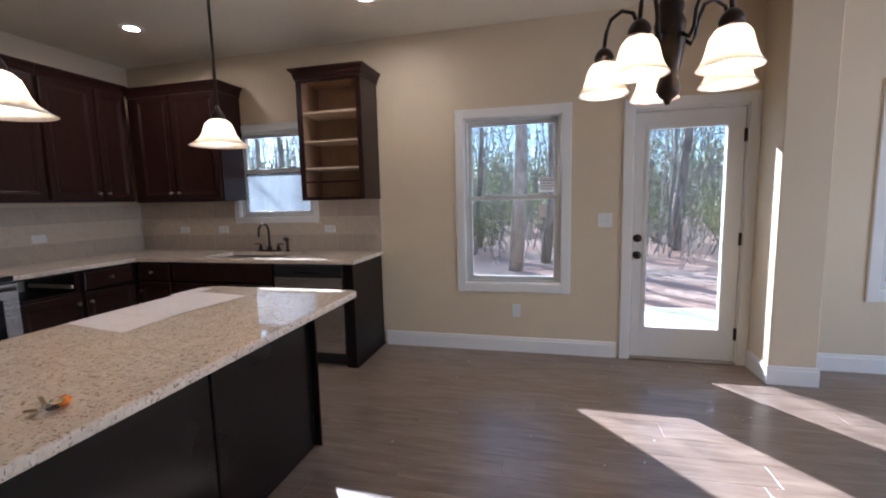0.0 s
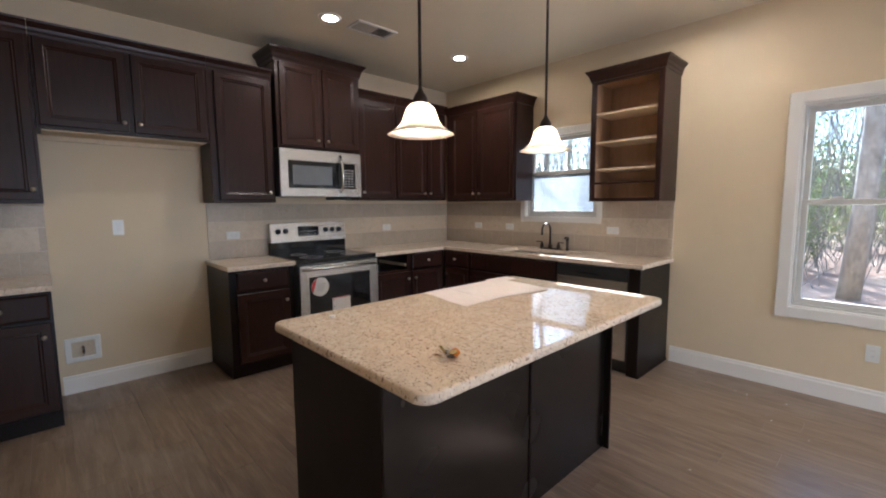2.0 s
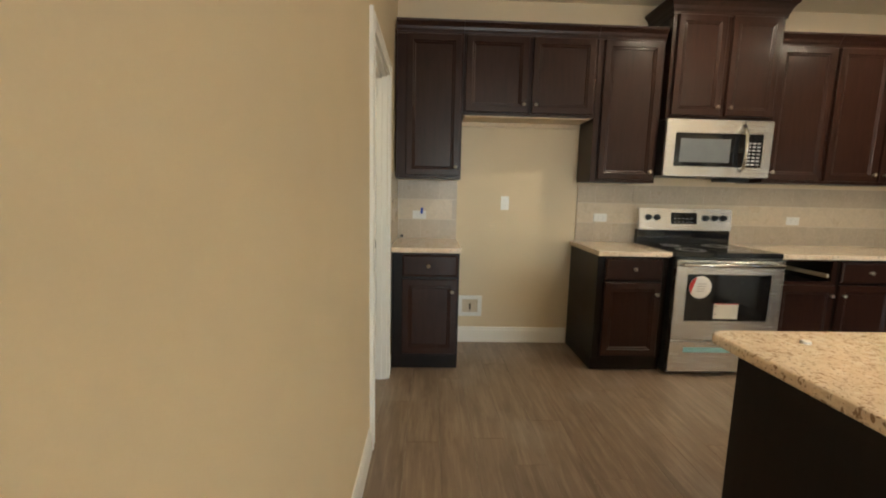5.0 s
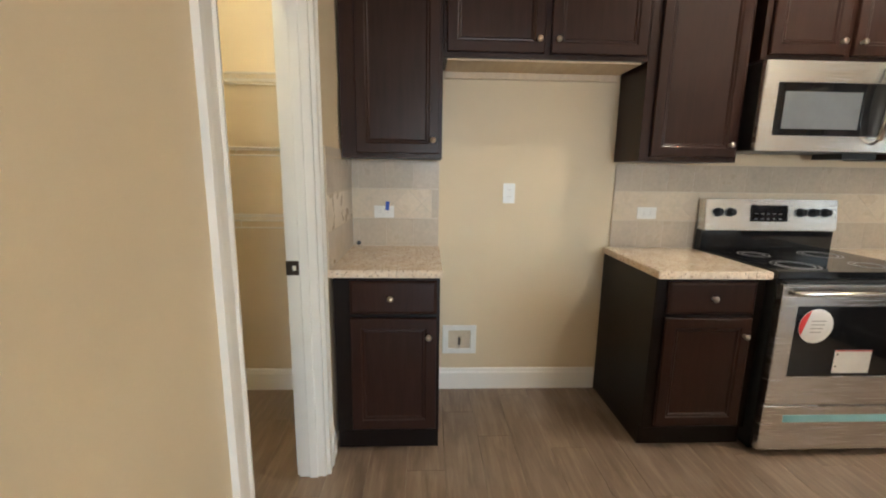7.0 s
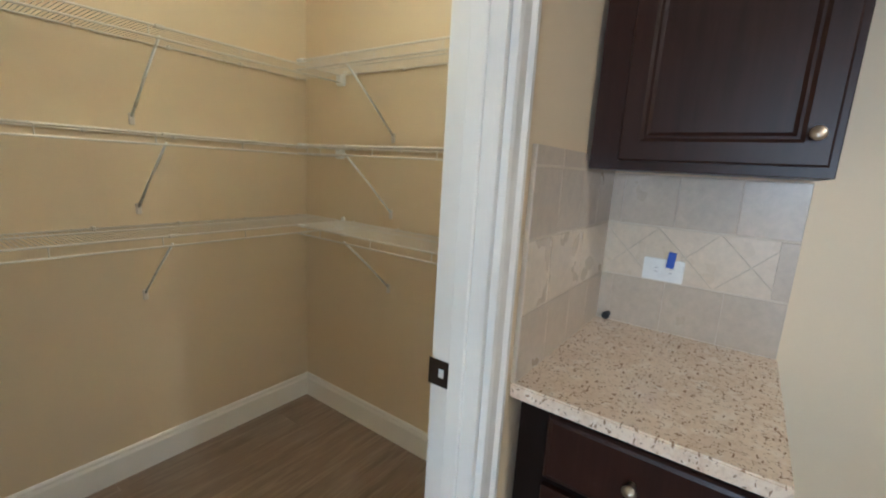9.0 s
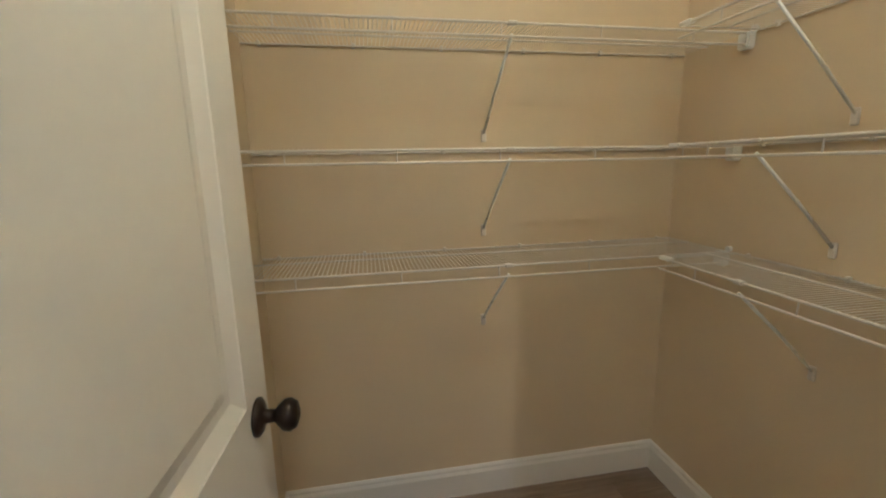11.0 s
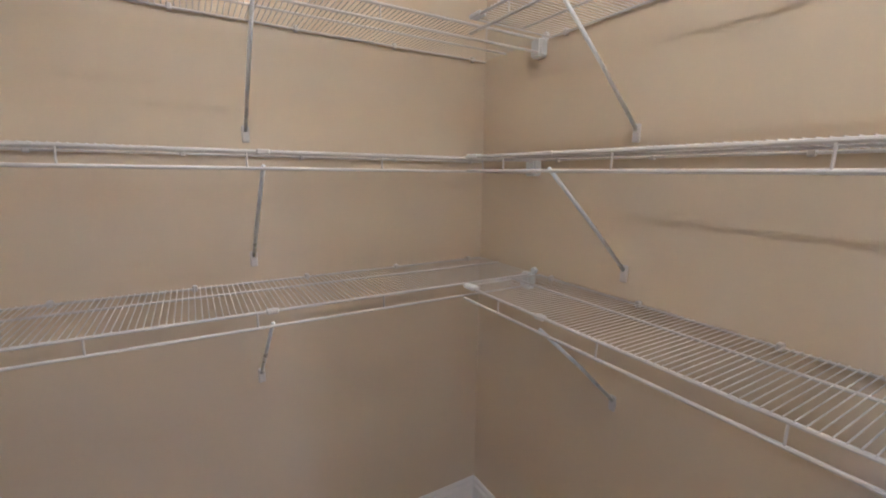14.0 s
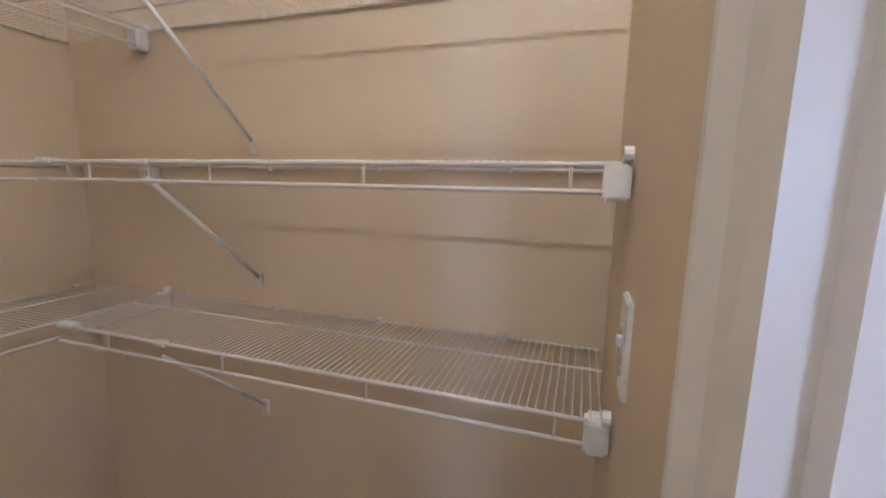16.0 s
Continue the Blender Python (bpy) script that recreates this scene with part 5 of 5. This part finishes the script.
limb_tree(-1.32, 9.2, 14, 0.15, (0.1, 0.2), 14, BARK_PALE, 0, None, "tall pale-barked pine trunk at the edge of the wood", 0.5)
limb_tree(-0.72, 10.4, 13, 0.12, (0.55, 0.3), 22, BARK, 5, LEAF, "leaning grey-barked tree at the edge of the wood", 0.25)
limb_tree(2.75, 13.0, 12, 0.13, (0.9, 0.3), 20, BARK, 4, LEAF, "dark-barked leaning tree behind the stoop", 0.25)
limb_tree(4.6, 14.5, 12, 0.10, (-0.5, 0.2), 18, BARK, 5, LEAF, "slim grey-barked tree behind the stoop", 0.25)
for i in range(34):
    x, y = rnd.uniform(-22, 12), rnd.uniform(11, 27)
    if -2.2 < x < 0.2 and y < 13:
        continue
    limb_tree(x, y, rnd.uniform(6, 13), rnd.uniform(0.03, 0.10), (rnd.uniform(-0.9, 0.9), rnd.uniform(-0.6, 0.6)), rnd.randint(12, 22), BARK if i % 3 else BARK_PALE, 6 if i % 2 else 3,
              LEAF if i % 3 else LEAF_DARK, "bare winter tree with a few leaves in the wood", 0.18)
for i in range(44):
    x, y = rnd.uniform(-22, 12), rnd.uniform(10.5, 20)
    if abs(x + 1.1) < 1.0 and y < 11.5:
        continue
    s = thing("shrub", pose(x, y, -0.17), "evergreen undergrowth shrub at the edge of the wood", "shrub", "undergrowth")
    h = rnd.uniform(0.9, 2.6)
    bm, bl = bm_new(), bm_new()
    for k in range(9):
        a = rnd.uniform(0, 6.28)
        tip = Vector((math.cos(a) * rnd.uniform(0.2, 0.9), math.sin(a) * rnd.uniform(0.2, 0.9), h * rnd.uniform(0.45, 1.0)))
        add_tube(bm, [(0, 0, 0), tip * 0.5 + Vector((0, 0, 0.1)), tip], 0.015, 4, 0.004)
        leaf_cloud(bl, tip, (0.48, 0.48, 0.42), 130, 0.032)
        leaf_cloud(bl, tip * 0.6, (0.38, 0.38, 0.36), 60, 0.032)
    part("stems", bm, BARK, s)
    part("foliage", bl, LEAF if i % 2 else LEAF_DARK, s, "small glossy leaves")
bm = bm_new()
for i in range(420):
    x, y = rnd.uniform(-60, 45), rnd.uniform(27, 48)
    h = rnd.uniform(6, 12)
    add_tube(bm, [(x, y, -0.2), (x + rnd.uniform(-0.4, 0.4), y, h * 0.5), (x + rnd.uniform(-0.9, 0.9), y, h)], rnd.uniform(0.03, 0.10), 5, 0.02)
solo("far_trunks", bm, BARK_PALE, "grey trunks of the far winter wood", "woods", kind="stuff")
bm = bm_new()
for i in range(2100):
    x, y = rnd.uniform(-46, 30), rnd.uniform(22, 46)
    leaf_cloud(bm, (x, y, rnd.uniform(0.1, 5.0) * rnd.uniform(0.3, 1.15)), (1.5, 1.2, 1.1), 36, 0.13)
solo("far_foliage", bm, LEAF_FAR, "mixed foliage of the far wood", "woods", kind="stuff")
bm = bm_new()
for i in range(3600):
    x, y = rnd.uniform(-24, 14), rnd.uniform(11, 26)
    if -2.4 < x < 0.4 and y < 12:
        continue
    h = rnd.uniform(1.5, 8.0)
    p0 = Vector((x, y, -0.2 if rnd.random() < 0.5 else rnd.uniform(0.5, 3.5)))
    p1 = p0 + Vector((rnd.uniform(-0.6, 0.6), rnd.uniform(-0.4, 0.4), h * 0.4))
    p2 = p1 + Vector((rnd.uniform(-0.9, 0.9), rnd.uniform(-0.5, 0.5), h * rnd.uniform(0.1, 0.5)))
    add_tube(bm, [p0, p1, p2], rnd.uniform(0.008, 0.022), 3, 0.004)
solo("thicket_twigs", bm, BARK_PALE, "thin grey twigs and saplings of the undergrowth", "twigs", kind="stuff")
bm = bm_new()
for i in range(1300):
    leaf_cloud(bm, (rnd.uniform(-24, 14), rnd.uniform(12, 25), rnd.uniform(0.3, 8.5)), (0.7, 0.6, 0.5), 24, 0.055)
solo("thicket_leaves", bm, LEAF_FAR, "sparse yellow-green leaves of the undergrowth", "leaves", kind="stuff")
bm = bm_new()
for i in range(13000):
    x, y = rnd.uniform(-14, 9), 4.2 + 14 * rnd.random() ** 1.6
    if -0.6 < x < 1.6 and y < 5.6 and rnd.random() > 0.02:
        continue
    leaf_cloud(bm, (x, y, -0.15), (0.02, 0.02, 0.004), 1, 0.034, 0.95)
solo("leaf_litter", bm, LITTER, "brown fallen leaves on the ground", "leaves", kind="stuff")

# the closed wall of the wood beyond the clearing, with a ragged top
bm = bm_new()
row = []
for i in range(321):
    x = -80 + 0.5 * i
    h = 5.2 + 1.3 * math.sin(x * 0.31) + 0.9 * math.sin(x * 0.83 + 1.0) + rnd.uniform(-0.9, 0.9)
    y = 52 + 0.8 * math.sin(x * 0.6)
    row.append((bm.verts.new((x, y, -0.3)), bm.verts.new((x, y + 0.6, h))))
for (p, q), (p2, q2) in zip(row, row[1:]):
    bm.faces.new((p, p2, q2, q))
solo("backdrop_wood", bm, FAR_WOOD, "hazy grey-green wall of distant winter woods", "backdrop", kind="structure")

# bare twigs and saplings that fill the edge of the wood
bm = bm_new()
for i in range(620):
    y = rnd.uniform(9.5, 15.5)
    p = Vector((rnd.uniform(-9.0, 5.5), y, rnd.uniform(-0.1, 5.5)))
    if i % 3 == 0:
        p.z = -0.2
    d = Vector((rnd.uniform(-1, 1), rnd.uniform(-0.6, 0.6), rnd.uniform(0.1, 1.2) if i % 3 else 2.0)).normalized()
    q = [p]
    for _ in range(5):
        d = (d + Vector((rnd.uniform(-0.4, 0.4), rnd.uniform(-0.4, 0.4), rnd.uniform(-0.25, 0.3)))).normalized()
        q.append(q[-1] + d * rnd.uniform(0.18, 0.42))
    add_tube(bm, q, rnd.uniform(0.006, 0.013), 3, 0.003)
    for k in (1, 2, 3, 4):
        e = Vector((rnd.uniform(-1, 1), rnd.uniform(-1, 1), rnd.uniform(-0.2, 0.9))).normalized()
        add_tube(bm, [q[k], q[k] + e * 0.22, q[k] + e * 0.36 + Vector((0, 0, rnd.uniform(-0.05, 0.14)))], 0.005, 3, 0.002)
solo("brushwood", bm, BARK_PALE, "tangle of bare pale twigs at the edge of the wood", "undergrowth", kind="stuff")


# ---- floor planks ----
def plank_mesh(ln, wd, cache={}):
    key = (round(ln, 3), round(wd, 3))
    if key not in cache:
        bm = bm_new()
        b = 0.0008
        lo = [bm.verts.new(p) for p in ((0, 0, -0.012), (ln, 0, -0.012), (ln, wd, -0.012), (0, wd, -0.012))]
        mid = [bm.verts.new(p) for p in ((0, 0, -b), (ln, 0, -b), (ln, wd, -b), (0, wd, -b))]
        hi = [bm.verts.new(p) for p in ((b, b, 0), (ln - b, b, 0), (ln - b, wd - b, 0), (b, wd - b, 0))]
        for r, s in ((lo, mid), (mid, hi)):
            for k in range(4):
                bm.faces.new((r[k], r[(k + 1) % 4], s[(k + 1) % 4], s[k]))
        bm.faces.new(hi)
        cache[key] = mesh_of("plank", bm, PLANK)
    return cache[key]


rp = random.Random(9)
PWID, PLEN = 0.178, 1.219
rest = bm_new()


def lay(x0, x1, y0, y1, as_parts):
    rows = int(math.ceil((y1 - y0) / PWID))
    for r in range(rows):
        ya = y1 - (r + 1) * PWID
        wd = PWID
        if ya < y0:
            wd, ya = PWID - (y0 - ya), y0
        x = x0 - rp.uniform(0, PLEN)
        while x < x1:
            a, b = max(x, x0), min(x + PLEN, x1)
            if b - a > 0.05 and wd > 0.02:
                if as_parts:
                    ob = new("plank", plank_mesh(b - a - 0.0006, wd - 0.0006))
                    ob.parent, ob.location = floor, (a, ya, 0)
                else:
                    add_box(rest, a, b - 0.0006, ya, ya + wd - 0.0006, -0.012, 0)
            x += PLEN


lay(WX, 2.3, SY, BY, True)
lay(PW, PE, PS, PN, True)
lay(PDOOR[0], PDOOR[1], PN, SY, True)
lay(2.3, 5.13, SY, BY, False)
lay(0.6, 5.13, -4.28, SY, False)
part("planks_beyond", rest, PLANK, floor, kind="stuff")
deb = random.Random(3)
for i in range(24):
    x, y = deb.uniform(-1.75, 0.5), deb.uniform(2.3, 3.8)
    s = deb.uniform(0.002, 0.007)
    bm = bm_new()
    bmesh.ops.create_icosphere(bm, subdivisions=1, radius=s, matrix=Matrix.Diagonal((1, deb.uniform(0.4, 1), 0.3, 1)))
    solo("debris_crumb", bm, LABEL, "tiny white drywall crumb on the floor", "debris", "floor crumbs", m=pose(x, y, s * 0.3, 0, 0, deb.uniform(0, 180)))


# ---- backsplash tiles ----
def prism(pts, t, inset=0.0017):
    """A thin tile from a convex outline in x, z; front at y=-t."""
    bm = bm_new()
    c = sum((Vector(p) for p in pts), Vector((0, 0))) / len(pts)
    sh = [Vector(p) + (c - Vector(p)).normalized() * inset for p in pts]
    top = [Vector(p) + (c - Vector(p)).normalized() * (inset + 0.0012) for p in pts]
    lo = [bm.verts.new((p.x, 0, p.y)) for p in sh]
    mi = [bm.verts.new((p.x, -t + 0.0009, p.y)) for p in sh]
    hi = [bm.verts.new((p.x, -t, p.y)) for p in top]
    n = len(pts)
    for r, s in ((lo, mi), (mi, hi)):
        for k in range(n):
            bm.faces.new((r[k], r[(k + 1) % n], s[(k + 1) % n], s[k]))
    bm.faces.new(hi)
    return bm


ROWS_Z = ((0.916, 1.076, "square"), (1.080, 1.245, "diamond"), (1.249, 1.405, "square"), (1.409, 1.450, "square"))
cache_t = {}


def tile_obj(parent, pts, x, z, t, material):
    key = tuple((round(a, 3), round(b, 3)) for a, b in pts) + (material.name,)
    if key not in cache_t:
        cache_t[key] = mesh_of("tile", prism(pts, t), material)
    ob = new("tile", cache_t[key])
    ob.parent, ob.location = parent, (x, -0.004, z)


def clip_poly(pts, x0, x1):
    for lim, keep in ((x0, 1), (x1, -1)):
        out = []
        for (ax, az), (bx, bz) in zip(pts, pts[1:] + pts[:1]):
            ina, inb = (ax - lim) * keep >= -1e-9, (bx - lim) * keep >= -1e-9
            if ina:
                out.append((ax, az))
            if ina != inb:
                k = (lim - ax) / (bx - ax)
                out.append((lim, az + k * (bz - az)))
        pts = out
        if len(pts) < 3:
            return []
    return pts


def backsplash(m, ln, skip, label, top_rows=4, shift=0.0, plain_course=False):
    """Tiles along +x over the length ln. skip: (x0, x1, z0, z1) that stays bare."""
    w = thing("backsplash", m, label, "backsplash", kind="structure")
    xs = sorted({0.0, ln, *[v for o in skip for v in o[:2]]})
    zs = sorted({0.9145, ROWS_Z[top_rows - 1][1], *[v for o in skip for v in o[2:] if v < ROWS_Z[top_rows - 1][1]]})
    holes = {(i, j) for i in range(len(xs) - 1) for j in range(len(zs) - 1) for o in skip if o[0] <= xs[i] < o[1] and o[2] <= zs[j] < o[3]}
    part("grout_bed", slab(xs, zs, holes, -0.0120, -0.0005, "xzy"), GROUT, w)
    for r, (za, zb, style) in enumerate(ROWS_Z[:top_rows]):
        pieces = []
        if style == "square":
            x = -shift
            while x < ln:
                pieces.append(([(x, za), (x + 0.157, za), (x + 0.157, zb), (x, zb)], TILE))
                x += 0.157
        elif plain_course:
            x = -0.10
            while x < ln:
                pieces.append(([(x, za), (x + 0.235, za), (x + 0.235, zb), (x, zb)], TILE_LIGHT))
                x += 0.235
        else:
            e = 0.04
            pieces.append(([(ln - e, za), (ln, za), (ln, zb), (ln - e, zb)], TILE))
            hgt = zb - za
            x = -hgt / 2
            while x < ln - e:
                pieces.append(([(x, (za + zb) / 2), (x + hgt / 2, za), (x + hgt, (za + zb) / 2), (x + hgt / 2, zb)], TILE_LIGHT))
                pieces.append(([(x + hgt / 2, zb), (x + hgt, (za + zb) / 2), (x + 1.5 * hgt, zb)], TILE_LIGHT))
                pieces.append(([(x + hgt / 2, za), (x + 1.5 * hgt, za), (x + hgt, (za + zb) / 2)], TILE_LIGHT))
                x += hgt
        for pts, material in pieces:
            hi = ln - (0.04 if style == "diamond" and material is TILE_LIGHT and not plain_course else 0.0)
            spans = [(0.0, hi)]
            for sx0, sx1, sz0, sz1 in skip:
                if sz0 < (za + zb) / 2 < sz1:
                    spans = [(a, min(b, sx0)) for a, b in spans if a < sx0] + [(max(a, sx1), b) for a, b in spans if b > sx1]
            for a, b in spans:
                q = clip_poly(pts, a, b) if b - a > 0.01 else []
                if len(q) >= 3 and max(p[0] for p in q) - min(p[0] for p in q) > 0.008:
                    ox = min(p[0] for p in q)
                    tile_obj(w, [(p[0] - ox, p[1] - za) for p in q], ox, za, 0.009, material)


# along each wall: +x runs as the wall is faced
backsplash(pose(WX, SY + 0.002, 0, 0, 0, AT_W), 0.508, [], "grey and cream tiled backsplash beside the pantry", 3, shift=0.11)
backsplash(pose(-4.445, SY, 0, 0, 0, 180), 0.633, [], "grey and cream tiled backsplash on the side wall", 4, plain_course=True)
backsplash(pose(WX, 1.0, 0, 0, 0, AT_W), BY - 1.0, [], "grey and cream tiled backsplash behind the range", 3)
backsplash(pose(WX + 0.008, BY, 0), -2.258 - WX - 0.008, [(KWIN[0] - 0.059 - WX - 0.008, KWIN[1] + 0.059 - WX - 0.008, 1.186, 9.0)], "grey and cream tiled backsplash behind the sink", 3)
